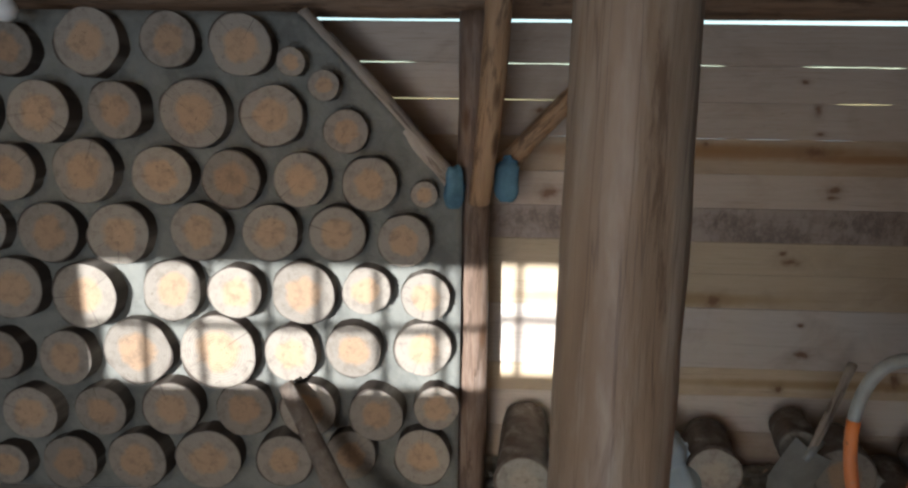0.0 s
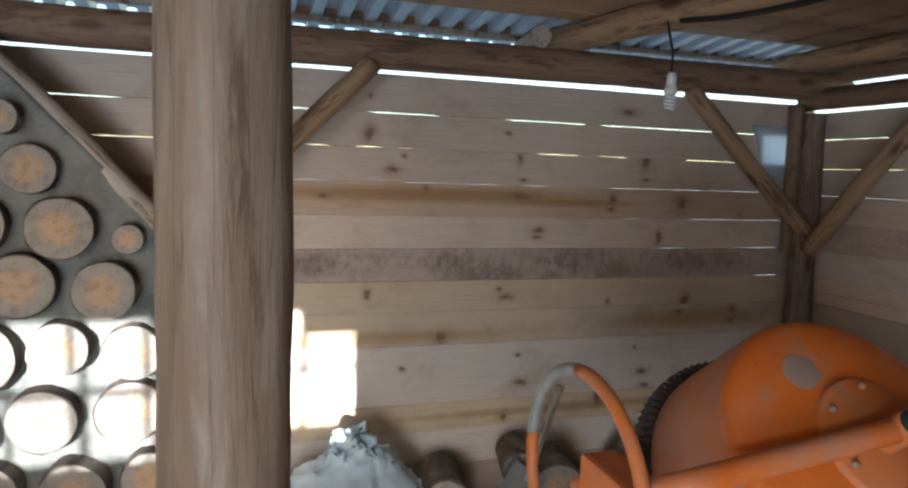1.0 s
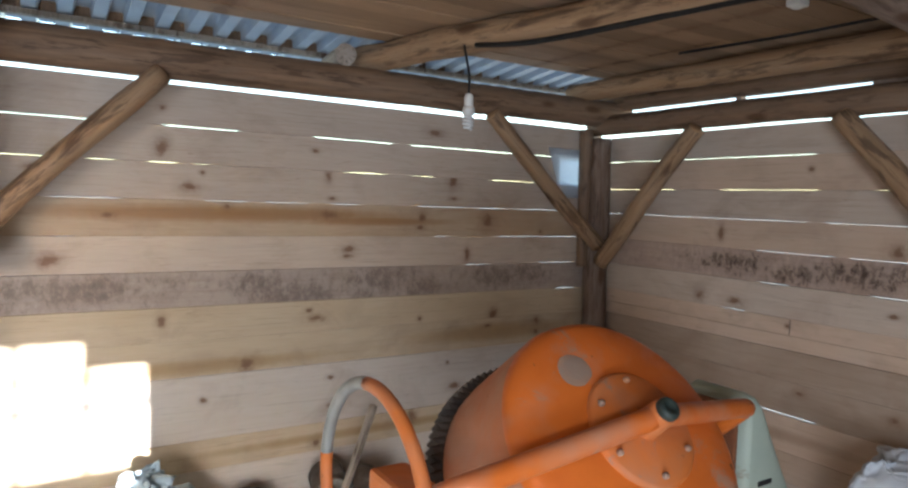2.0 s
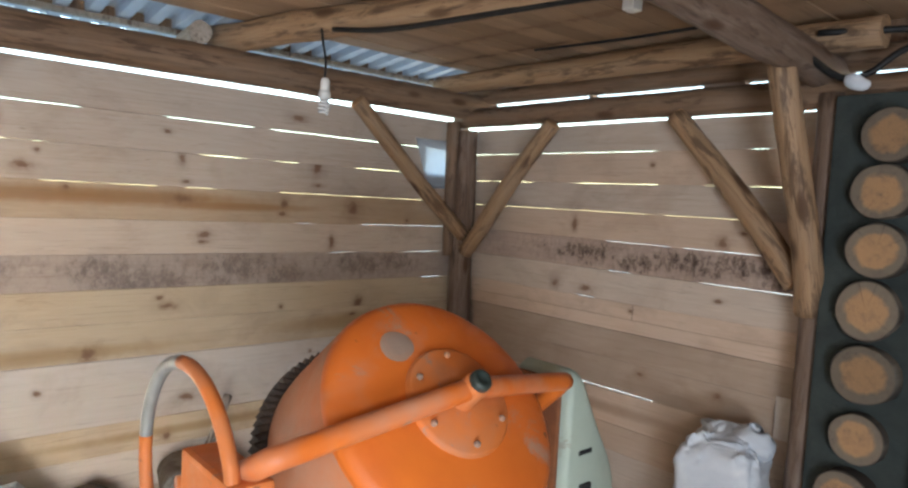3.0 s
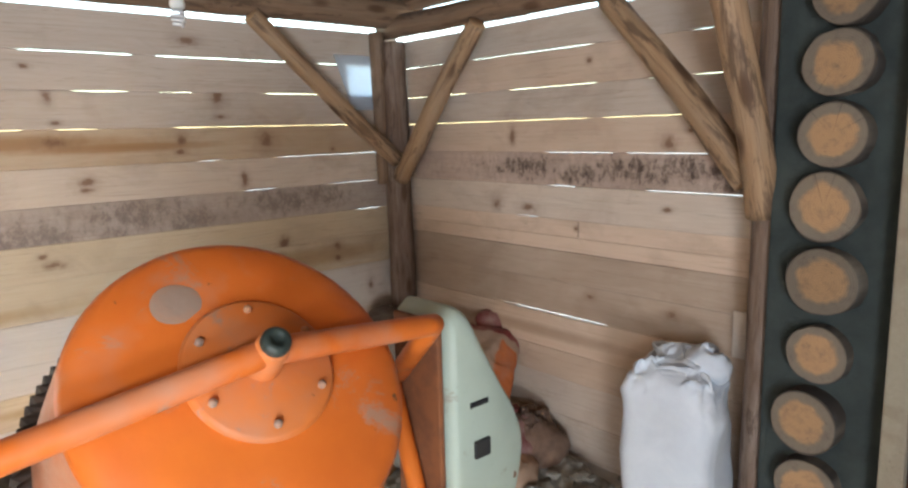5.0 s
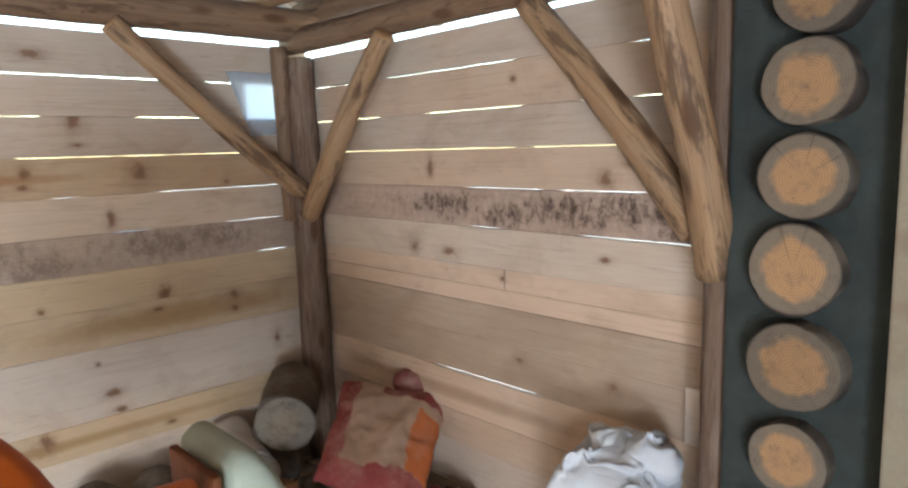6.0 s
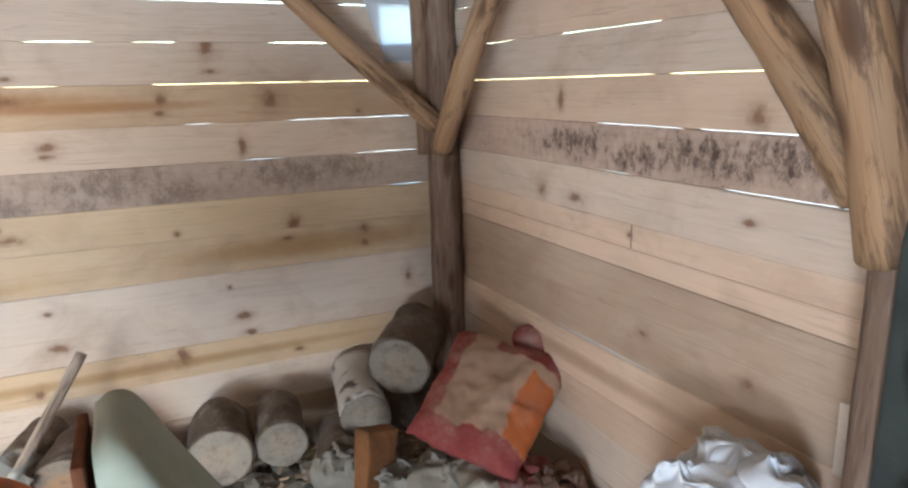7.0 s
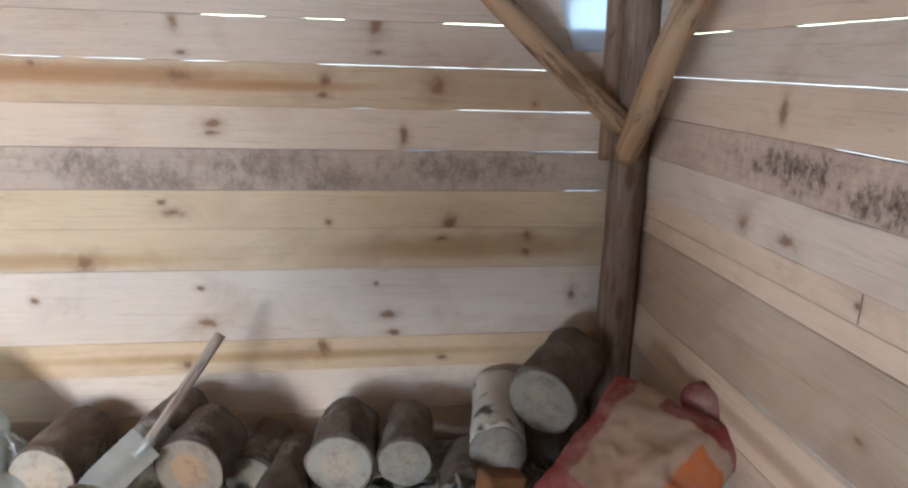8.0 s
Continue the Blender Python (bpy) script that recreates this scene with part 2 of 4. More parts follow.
def end_grain_mat(name, heart, sap, bark, h0=0.70, h1=0.86):
    m, n, l, b = material(name, 0.8)
    tc, sep, ln = n.new("ShaderNodeTexCoord"), n.new("ShaderNodeVectorMath"), n.new("ShaderNodeVectorMath")
    sep.operation, ln.operation = "MULTIPLY", "LENGTH"
    sep.inputs[1].default_value = (1, 1, 0)
    l.new(tc.outputs["Object"], sep.inputs[0])
    l.new(sep.outputs[0], ln.inputs[0])
    wob = noise_tex(n, l, coords(n, l, (1, 1, 1)), 2.0, 3.0, 0.55)
    add = n.new("ShaderNodeMath")
    add.operation = "MULTIPLY_ADD"
    add.inputs[1].default_value = 0.5
    l.new(wob, add.inputs[0])
    l.new(ln.outputs["Value"], add.inputs[2])
    col = ramp(n, l, add.outputs[0], [(0.0, heart), (h0, heart), (h1, sap), (1.0, sap)])
    rings = n.new("ShaderNodeTexWave")
    rings.wave_type, rings.rings_direction = "RINGS", "Z"
    rings.inputs["Scale"].default_value, rings.inputs["Distortion"].default_value = 4.5, 1.5
    l.new(coords(n, l, (1, 1, 0.0), False), rings.inputs["Vector"])
    col = mix(n, l, 0.16, col, rings.outputs[0], "MULTIPLY")
    stain = noise_tex(n, l, coords(n, l, (1, 1, 1)), 2.6, 6.0, 0.7)
    col = mix(n, l, mask(n, l, stain, 0.48, 0.72), col, mix(n, l, 0.62, col, (0.12, 0.09, 0.07)))
    ang, cmb = n.new("ShaderNodeTexGradient"), n.new("ShaderNodeCombineXYZ")
    ang.gradient_type = "RADIAL"
    l.new(tc.outputs["Object"], ang.inputs[0])
    oi2 = n.new("ShaderNodeObjectInfo")
    l.new(ang.outputs["Fac"], cmb.inputs[0])
    l.new(oi2.outputs["Random"], cmb.inputs[1])
    spread = n.new("ShaderNodeVectorMath")
    spread.operation = "MULTIPLY"
    spread.inputs[1].default_value = (40, 90, 1)
    l.new(cmb.outputs[0], spread.inputs[0])
    crack = mask(n, l, noise_tex(n, l, spread.outputs[0], 1.0, 2.0), 0.66, 0.74)
    col = mix(n, l, crack, col, mix(n, l, 0.6, col, (0.06, 0.045, 0.035)))
    speck = mask(n, l, noise_tex(n, l, coords(n, l, (1, 1, 1)), 7.0, 4.0, 0.7), 0.6, 0.7)
    col = mix(n, l, speck, col, mix(n, l, 0.5, col, (0.08, 0.06, 0.05)))
    edge = mask(n, l, ln.outputs["Value"], 0.93, 1.0)
    col = mix(n, l, edge, col, bark)
    oi, hue, val = n.new("ShaderNodeObjectInfo"), n.new("ShaderNodeHueSaturation"), n.new("ShaderNodeMapRange")
    val.inputs["To Min"].default_value, val.inputs["To Max"].default_value = 0.78, 1.15
    l.new(oi.outputs["Random"], val.inputs["Value"])
    l.new(val.outputs[0], hue.inputs["Value"])
    l.new(col, hue.inputs["Color"])
    l.new(hue.outputs[0], b.inputs["Base Color"])
    bump(n, l, b, stain, 0.3, 0.004)
    return m


END = end_grain_mat("log_end_grain", (0.41, 0.275, 0.17), (0.29, 0.255, 0.21), (0.06, 0.045, 0.035))
END_OLD = end_grain_mat("log_end_old", (0.40, 0.24, 0.12), (0.19, 0.155, 0.115), (0.04, 0.032, 0.026), 0.84, 0.98)
END_DUSTY = end_grain_mat("log_end_dusty", (0.40, 0.355, 0.295), (0.345, 0.33, 0.29), (0.16, 0.13, 0.10))


def plain_mat(name, a, b2, scale=6.0, rough=0.8, metal=0.0, relief=0.3, lo=0.4, hi=0.65, dist=0.004, third=None, scuff=None):
    m, n, l, b = material(name, rough, metal)
    f = noise_tex(n, l, coords(n, l, (1, 1, 1)), scale, 7.0, 0.62, 0.3)
    col = mix(n, l, mask(n, l, f, lo, hi), a, b2)
    if third:
        g = noise_tex(n, l, coords(n, l, (1.3, 1.3, 1.3)), scale * 0.35, 5.0, 0.7)
        col = mix(n, l, mask(n, l, g, 0.55, 0.68), col, third)
    if scuff:
        h = noise_tex(n, l, coords(n, l, (1, 1, 1)), scale * 2.2, 8.0, 0.72, 0.6)
        col = mix(n, l, mask(n, l, h, 0.585, 0.67), col, scuff)
        k = noise_tex(n, l, coords(n, l, (1, 1, 1)), scale * 7.0, 4.0, 0.6)
        col = mix(n, l, mask(n, l, k, 0.70, 0.74), col, (0.16, 0.075, 0.04))
        wear = n.new("ShaderNodeMapRange")
        wear.inputs["To Min"].default_value, wear.inputs["To Max"].default_value = rough - 0.08, rough + 0.25
        l.new(mask(n, l, h, 0.4, 0.67), wear.inputs["Value"])
        l.new(wear.outputs[0], b.inputs["Roughness"])
    l.new(col, b.inputs["Base Color"])
    fine = noise_tex(n, l, coords(n, l, (1, 1, 1)), scale * 6, 5.0)
    bump(n, l, b, fine, relief, dist)
    return m


MORTAR = plain_mat("mortar", (0.20, 0.20, 0.175), (0.135, 0.135, 0.12), 7.0, 0.95, 0, 0.7, 0.4, 0.65, 0.01)
# east mortar: colour darkened to stand for weaker light by the door
MORTAR_E = plain_mat("mortar_shaded", (0.050, 0.060, 0.055), (0.032, 0.039, 0.037), 5.0, 0.95, 0, 0.6, 0.4, 0.65, 0.008)
FLOOR = plain_mat("earth_floor", (0.50, 0.47, 0.42), (0.40, 0.37, 0.33), 4.0, 0.95, 0, 0.6, 0.4, 0.65, 0.01)
GROUND = plain_mat("ground", (0.34, 0.32, 0.27), (0.42, 0.40, 0.35), 0.8, 0.95)
ORANGE = plain_mat("orange_paint", (0.66, 0.165, 0.022), (0.56, 0.125, 0.018), 3.0, 0.42, 0, 0.10, 0.4, 0.7, 0.002, (0.50, 0.225, 0.125), (0.42, 0.225, 0.14))
ORANGE2 = plain_mat("orange_paint_dusty", (0.60, 0.17, 0.035), (0.46, 0.19, 0.09), 5.0, 0.5, 0, 0.1, 0.45, 0.7, 0.004, None, (0.33, 0.20, 0.14))
DUSTY = plain_mat("orange_paint_cement_dust", (0.45, 0.23, 0.135), (0.52, 0.18, 0.07), 4.0, 0.6, 0, 0.2, 0.42, 0.62, 0.004, None, (0.36, 0.25, 0.18))
WORN = plain_mat("bare_steel_patch", (0.30, 0.22, 0.17), (0.42, 0.20, 0.10), 9.0, 0.6)
IRON = plain_mat("cast_iron", (0.035, 0.03, 0.028), (0.07, 0.045, 0.03), 12.0, 0.6)
RUBBER = plain_mat("black_rubber", (0.018, 0.018, 0.018), (0.03, 0.03, 0.028), 10.0, 0.6)
CAP = plain_mat("dark_green_cap", (0.025, 0.035, 0.03), (0.06, 0.075, 0.065), 20.0, 0.4)
GREEN = plain_mat("pale_green_paint", (0.38, 0.44, 0.36), (0.33, 0.38, 0.31), 3.0, 0.5, 0, 0.15, 0.4, 0.7, 0.003, (0.30, 0.31, 0.24), (0.27, 0.25, 0.19))
RUST = plain_mat("rusty_steel", (0.22, 0.08, 0.03), (0.13, 0.05, 0.025), 14.0, 0.75)
STEEL = plain_mat("grey_steel", (0.36, 0.37, 0.35), (0.26, 0.27, 0.25), 6.0, 0.5, 0.4)
ZINC = plain_mat("galvanised_sheet", (0.56, 0.66, 0.78), (0.48, 0.57, 0.69), 5.0, 0.34, 0.12, 0.05)
PAPER = plain_mat("sack_paper", (0.44, 0.31, 0.22), (0.36, 0.24, 0.165), 4.0, 0.85, 0, 0.25, 0.4, 0.65, 0.004)
REDPRINT = plain_mat("sack_red_print", (0.20, 0.055, 0.05), (0.33, 0.22, 0.19), 8.0, 0.8)


def sack_mat():
    """Brown paper with a red band at the ends, a red edge and an orange panel."""
    m, n, l, b = material("printed_sack_paper", 0.85)
    tc, sp = n.new("ShaderNodeTexCoord"), n.new("ShaderNodeSeparateXYZ")
    l.new(tc.outputs["Object"], sp.inputs[0])
    f = noise_tex(n, l, coords(n, l, (1, 1, 1)), 6.0, 6.0, 0.62)
    col = mix(n, l, mask(n, l, f, 0.4, 0.66), (0.47, 0.345, 0.255), (0.36, 0.25, 0.18))

    ragged = noise_tex(n, l, coords(n, l, (1, 1, 1)), 9.0, 5.0, 0.6)

    def above(axis, edge, soft=0.006):
        edge += 0.05
        r = n.new("ShaderNodeMapRange")
        r.inputs["From Min"].default_value, r.inputs["From Max"].default_value = edge - soft, edge + soft
        rag = n.new("ShaderNodeMath")
        rag.operation = "MULTIPLY_ADD"
        rag.inputs[1].default_value = 0.10
        l.new(ragged, rag.inputs[0])
        l.new(sp.outputs[axis], rag.inputs[2])
        l.new(rag.outputs[0], r.inputs["Value"])
        return r.outputs[0]

    def both(p, q, mode="MULTIPLY"):
        x = n.new("ShaderNodeMath")
        x.operation = mode
        l.new(p, x.inputs[0])
        l.new(q, x.inputs[1])
        return x.outputs[0]

    def flip(p):
        x = n.new("ShaderNodeMath")
        x.operation = "SUBTRACT"
        x.inputs[0].default_value = 1.0
        l.new(p, x.inputs[1])
        return x.outputs[0]

    red = mix(n, l, mask(n, l, f, 0.45, 0.7), (0.24, 0.05, 0.05), (0.33, 0.13, 0.11))
    col = mix(n, l, both(above(0, 0.105), both(above(1, -0.19), flip(above(1, 0.13)))), col, (0.50, 0.15, 0.045))
    col = mix(n, l, flip(above(1, -0.19)), col, red)
    col = mix(n, l, flip(above(0, -0.15)), col, red)
    col = mix(n, l, both(above(1, 0.19), above(0, -0.05)), col, red)
    dust = noise_tex(n, l, coords(n, l, (1, 1, 1)), 3.0, 6.0, 0.7)
    col = mix(n, l, mask(n, l, dust, 0.5, 0.75), col, mix(n, l, 0.5, col, (0.42, 0.36, 0.30)))
    l.new(col, b.inputs["Base Color"])
    bump(n, l, b, noise_tex(n, l, coords(n, l, (1, 1, 1)), 14.0, 6.0), 0.4, 0.006)
    return m


SACK = sack_mat()
WHITEBAG = plain_mat("white_sack", (0.64, 0.68, 0.72), (0.56, 0.60, 0.65), 5.0, 0.7, 0, 0.3)
BLUEBAG = plain_mat("pale_blue_sheet", (0.56, 0.66, 0.70), (0.46, 0.55, 0.60), 4.0, 0.5, 0, 0.2)
# pale translucent sheet that stands in for daylight near the corner
SHEET = plain_mat("daylight_patch_pale", (0.84, 0.88, 0.92), (0.78, 0.82, 0.88), 7.0, 0.35, 0, 0.2)
sn, sl = SHEET.node_tree.nodes, SHEET.node_tree.links
thin, blend = sn.new("ShaderNodeBsdfTranslucent"), sn.new("ShaderNodeMixShader")
thin.inputs["Color"].default_value = (0.88, 0.92, 0.96, 1)
blend.inputs[0].default_value = 0.6
sl.new(sn["Principled BSDF"].outputs[0], blend.inputs[1])
sl.new(thin.outputs[0], blend.inputs[2])
sl.new(blend.outputs[0], sn["Material Output"].inputs[0])
BLUE = plain_mat("blue_cloth", (0.10, 0.20, 0.27), (0.06, 0.13, 0.18), 12.0, 0.8)
GREYPAPER = plain_mat("dusty_grey_paper", (0.30, 0.29, 0.25), (0.22, 0.21, 0.18), 6.0, 0.9, 0, 0.4, 0.4, 0.65, 0.006)
DARKPAPER = plain_mat("dirty_brown_paper", (0.20, 0.125, 0.085), (0.11, 0.07, 0.05), 7.0, 0.9, 0, 0.4, 0.4, 0.65, 0.006)
BARK = plain_mat("bark", (0.115, 0.088, 0.068), (0.19, 0.165, 0.14), 9.0, 0.9, 0, 0.9, 0.4, 0.65, 0.012, (0.30, 0.28, 0.25))
BIRCH = plain_mat("birch_bark", (0.55, 0.55, 0.54), (0.08, 0.075, 0.07), 5.0, 0.8, 0, 0.4, 0.52, 0.6)
CABLE = plain_mat("black_cable", (0.012, 0.012, 0.012), (0.02, 0.02, 0.02), 20.0, 0.5)
PLASTIC = plain_mat("white_plastic", (0.72, 0.71, 0.66), (0.66, 0.65, 0.6), 9.0, 0.4)
GLASSY = plain_mat("frosted_lamp_glass", (0.75, 0.75, 0.73), (0.7, 0.7, 0.68), 9.0, 0.25)
RUBBLE = plain_mat("rubble", (0.34, 0.325, 0.275), (0.20, 0.18, 0.15), 14.0, 0.95, 0, 0.5)
CHIPS = board_mat("chip_wood", (0.46, 0.37, 0.27), (0.30, 0.21, 0.13), (0.2, 0.14, 0.09), 0.5, False, 0.0, 0.8, True)
RUSTWOOD = plain_mat("orange_brown_scrap", (0.23, 0.105, 0.04), (0.12, 0.06, 0.03), 7.0, 0.7)

# ---- mesh helpers ----


def link(name, bm, mat, parent=None, label="", smooth=False, m=None):
    me = bpy.data.meshes.new(name)
    bmesh.ops.recalc_face_normals(bm, faces=bm.faces)
    bm.to_mesh(me)
    bm.free()
    me.materials.append(mat)
    if smooth:
        me.shade_smooth()
    ob = new(name, me)
    if m is not None:
        ob.matrix_basis = m
    if parent is not None:
        ob.parent = parent
    if label:
        ob["label"] = label
    return ob


def part(name, bm, mat, parent, label="", smooth=False, m=None):
    return link(name, bm, mat, parent, label, smooth, m)


def thing(name, label, category, group="", kind="", at=(0, 0, 0)):
    ob = new(name)
    ob.empty_display_size = 0.05
    ob.location = at
    return tagged(ob, label, category, group, kind)


def box_bm(x0, x1, y0, y1, z0, z1, bevel=0.0):
    bm = bmesh.new()
    bmesh.ops.create_cube(bm, size=1.0)
    for v in bm.verts:
        v.co = Vector((x0 + (v.co.x + 0.5) * (x1 - x0), y0 + (v.co.y + 0.5) * (y1 - y0), z0 + (v.co.z + 0.5) * (z1 - z0)))
    if bevel:
        bmesh.ops.bevel(bm, geom=bm.edges[:], offset=bevel, segments=2, affect="EDGES", profile=0.6)
    return bm


def pole_bm(length, r0, r1, segs=18, rings=14, wob=0.06, bend=0.0, seed=0.0):
    """Round timber along local z, a little uneven, with end faces."""
    bm = bmesh.new()
    loops = []
    for i in range(rings + 1):
        f = i / rings
        z, r = f * length, r0 + (r1 - r0) * f
        cx, cy = bend * math.sin(math.pi * f), 0.4 * bend * math.sin(2 * math.pi * f + seed)
        loop = []
        for k in range(segs):
            a = 2 * math.pi * k / segs
            q = noise.noise(Vector((math.cos(a) * 1.1 + seed * 3.7, math.sin(a) * 1.1, z * 3.0 + seed)))
            q += 0.45 * noise.noise(Vector((math.cos(a) * 2.6 + seed, math.sin(a) * 2.6, z * 11.0)))
            rr = r * (1 + wob * q * 1.6)
            loop.append(bm.verts.new((cx + rr * math.cos(a), cy + rr * math.sin(a), z)))
        loops.append(loop)
    for a, b in zip(loops, loops[1:]):
        for k in range(segs):
            bm.faces.new((a[k], a[(k + 1) % segs], b[(k + 1) % segs], b[k])).smooth = True
    bm.faces.new(loops[0])
    bm.faces.new(loops[-1])
    return bm


def along(p0, p1, spin=0.0):
    d = Vector(p1) - Vector(p0)
    return Matrix.Translation(p0) @ d.to_track_quat("Z", "Y").to_matrix().to_4x4() @ Matrix.Rotation(spin, 4, "Z")


def pole(name, p0, p1, r0, r1, mat, parent=None, label="", wob=0.06, bend=0.0, seed=None, segs=18, rings=14):
    length = (Vector(p1) - Vector(p0)).length
    seed = random.random() * 10 if seed is None else seed
    ob = link(name, pole_bm(length, r0, r1, segs, rings, wob, bend, seed), mat, parent, label)
    ob.matrix_basis = along(p0, p1)
    return ob


def lathe_bm(profile, segs=48):
    """Profile of (radius, height) turned round local z."""
    bm = bmesh.new()
    loops = []
    for r, z in profile:
        if r < 1e-5:
            loops.append([bm.verts.new((0, 0, z))])
        else:
            loops.append([bm.verts.new((r * math.cos(2 * math.pi * k / segs), r * math.sin(2 * math.pi * k / segs), z)) for k in range(segs)])
    for a, b in zip(loops, loops[1:]):
        for k in range(segs):
            j = (k + 1) % segs
            if len(a) == 1:
                f = bm.faces.new((a[0], b[k], b[j]))
            elif len(b) == 1:
                f = bm.faces.new((a[k], a[j], b[0]))
            else:
                f = bm.faces.new((a[k], a[j], b[j], b[k]))
            f.smooth = True
    return bm


def tube_bm(points, r, segs=10, closed=False):
    """Round tube along a line of points."""
    bm = bmesh.new()
    pts = [Vector(p) for p in points]
    loops, up = [], Vector((0.13, 0.21, 0.97))
    for i, p in enumerate(pts):
        a = pts[i - 1] if (i > 0 or closed) else p
        b = pts[(i + 1) % len(pts)] if (i < len(pts) - 1 or closed) else p
        t = (b - a).normalized()
        s = t.cross(up)
        s = s.normalized() if s.length > 0.05 else t.cross(Vector((1, 0, 0))).normalized()
        u = s.cross(t)
        rr = r[i] if isinstance(r, (list, tuple)) else r
        loops.append([bm.verts.new(p + rr * (math.cos(2 * math.pi * k / segs) * s + math.sin(2 * math.pi * k / segs) * u)) for k in range(segs)])
    n = len(loops)
    for i in range(n if closed else n - 1):
        a, b = loops[i], loops[(i + 1) % n]
        for k in range(segs):
            bm.faces.new((a[k], a[(k + 1) % segs], b[(k + 1) % segs], b[k])).smooth = True
    if not closed:
        bm.faces.new(loops[0])
        bm.faces.new(loops[-1])
    return bm


def smooth_line(points, steps=8):
    """Catmull-Rom line through points."""
    p = [Vector(q) for q in points]
    p = [2 * p[0] - p[1]] + p + [2 * p[-1] - p[-2]]
    out = []
    for i in range(1, len(p) - 2):
        for k in range(steps):
            t = k / steps
            a, b, c, d = p[i - 1 : i + 3]
            out.append(0.5 * (2 * b + (c - a) * t + (2 * a - 5 * b + 4 * c - d) * t * t + (3 * b - a - 3 * c + d) * t ** 3))
    return out + [p[-2]]


def sack_bm(w, d, h, power=3.0, wrinkle=0.03, seed=0.0, pinch=0.0, segs=44, rings=30, crumple=0.0):
    """A slack bag: a rounded block with folds; the base is at local z 0."""
    bm = bmesh.new()
    loops = []

    def se(v, p):
        return math.copysign(abs(v) ** (2 / p), v)

    for i in range(rings + 1):
        th = -math.pi / 2 + math.pi * i / rings
        loop = []
        for k in range(segs):
            a = 2 * math.pi * k / segs
            x, y = se(math.cos(th), power) * se(math.cos(a), power), se(math.cos(th), power) * se(math.sin(a), power)
            z = se(math.sin(th), power)
            sq = 1 - pinch * max(0, z) ** 2
            p = Vector((x * w / 2, y * d / 2 * sq, (z + 1) * h / 2))
            q = p * 7 + Vector((seed * 5, seed, -seed))
            fold = noise.ridged_multi_fractal(q * 0.55, 0.9, 2.1, 4, 1.0, 2.0) - 1.0
            off = wrinkle * (0.55 * fold + 0.9 * noise.noise(q * 0.8))
            p += Vector((x, y, 0.5 * z)).normalized() * off if (x or y or z) else Vector()
            if crumple:
                up = max(0.0, p.z / h - 0.72) / 0.28
                p += crumple * up * (noise.noise_vector(p * 13 + Vector((seed, 2, 5))) + 0.7 * noise.noise_vector(p * 27 + Vector((1, seed, 3))) + 0.5 * noise.noise_vector(p * 55 + Vector((4, seed, 7))))
            p.z = max(p.z, 0.0)
            loop.append(bm.verts.new(p))
        loops.append(loop)
    for a, b in zip(loops, loops[1:]):
        for k in range(segs):
            bm.faces.new((a[k], a[(k + 1) % segs], b[(k + 1) % segs], b[k])).smooth = True
    bmesh.ops.remove_doubles(bm, verts=bm.verts, dist=0.0005)
    return bm


def board_bm(length, width, thick, seed, low=(), high=(), gap_lo=0.0, gap_hi=0.0, steps=90):
    """A board along local x; daylight slits open below and above it over the given runs of x."""
    bm = bmesh.new()
    rows = []

    def slit(x, s, runs, g):
        w = 0.0012 * noise.noise(Vector((x * 2.3 + s * 7.7, 4.2, s))) - 0.0010
        for a, b in runs:
            inside = min(x - a, b - x)
            if inside > -0.03:
                ragged = 0.75 + 0.55 * noise.noise(Vector((x * 7.0 + s * 17.3, s * 3.1, 0.0)))
                w = max(w, g * ragged * min(1.0, (inside + 0.03) / 0.05))
        return w

    for i in range(steps + 1):
        x = length * i / steps
        z0, z1 = slit(x, seed, low, gap_lo), width - slit(x, seed + 0.37, high, gap_hi)
        rows.append([bm.verts.new(c) for c in ((x, 0, z0 + 0.003), (x, 0.005, z0), (x, thick, z0), (x, thick, z1), (x, 0.005, z1), (x, 0, z1 - 0.003))])
    for a, b in zip(rows, rows[1:]):
        for k in range(6):
            bm.faces.new((a[k], a[(k + 1) % 6], b[(k + 1) % 6], b[k]))
    bm.faces.new(rows[0])
    bm.faces.new(rows[-1])
    return bm


def stone_bm(bm, c, r, seed):
    """A rough lump added to bm."""
    made = bmesh.ops.create_icosphere(bm, subdivisions=1, radius=1.0)
    for v in made["verts"]:
        q = 1 + 0.75 * noise.noise(v.co * 1.9 + Vector((seed * 3.3, seed, 0)))
        v.co = Vector(c) + Vector((v.co.x * r * q * 1.2, v.co.y * r * q, v.co.z * r * q * 0.75))


# ---- the shell ----
ground = link("ground", box_bm(-300, 300, -300, 300, -0.6, -0.3), GROUND)
tagged(ground, "pale dry earth and gravel round the shed", "ground", kind="structure")
floor = link("floor", box_bm(-3.75, 3.75, -2.4, 3.45, -0.4, -0.10), FLOOR)
tagged(floor, "dusty earth and mortar floor of the shed", "floor", kind="structure")

# north wall: sawn boards outside round posts
wall_n = thing("wall_north", "wall of horizontal pine boards with daylight slits", "wall", kind="structure")
def board_wall(wall, edges, woods, slits, knots, mould, bands, place, length, x_of, level, blacker):
    """Boards stacked edge on edge; knots, mould and slits are given along the wall and by height."""
    for i, wood in enumerate(woods):
        z0, z1 = edges[i], edges[i + 1]
        spots = []
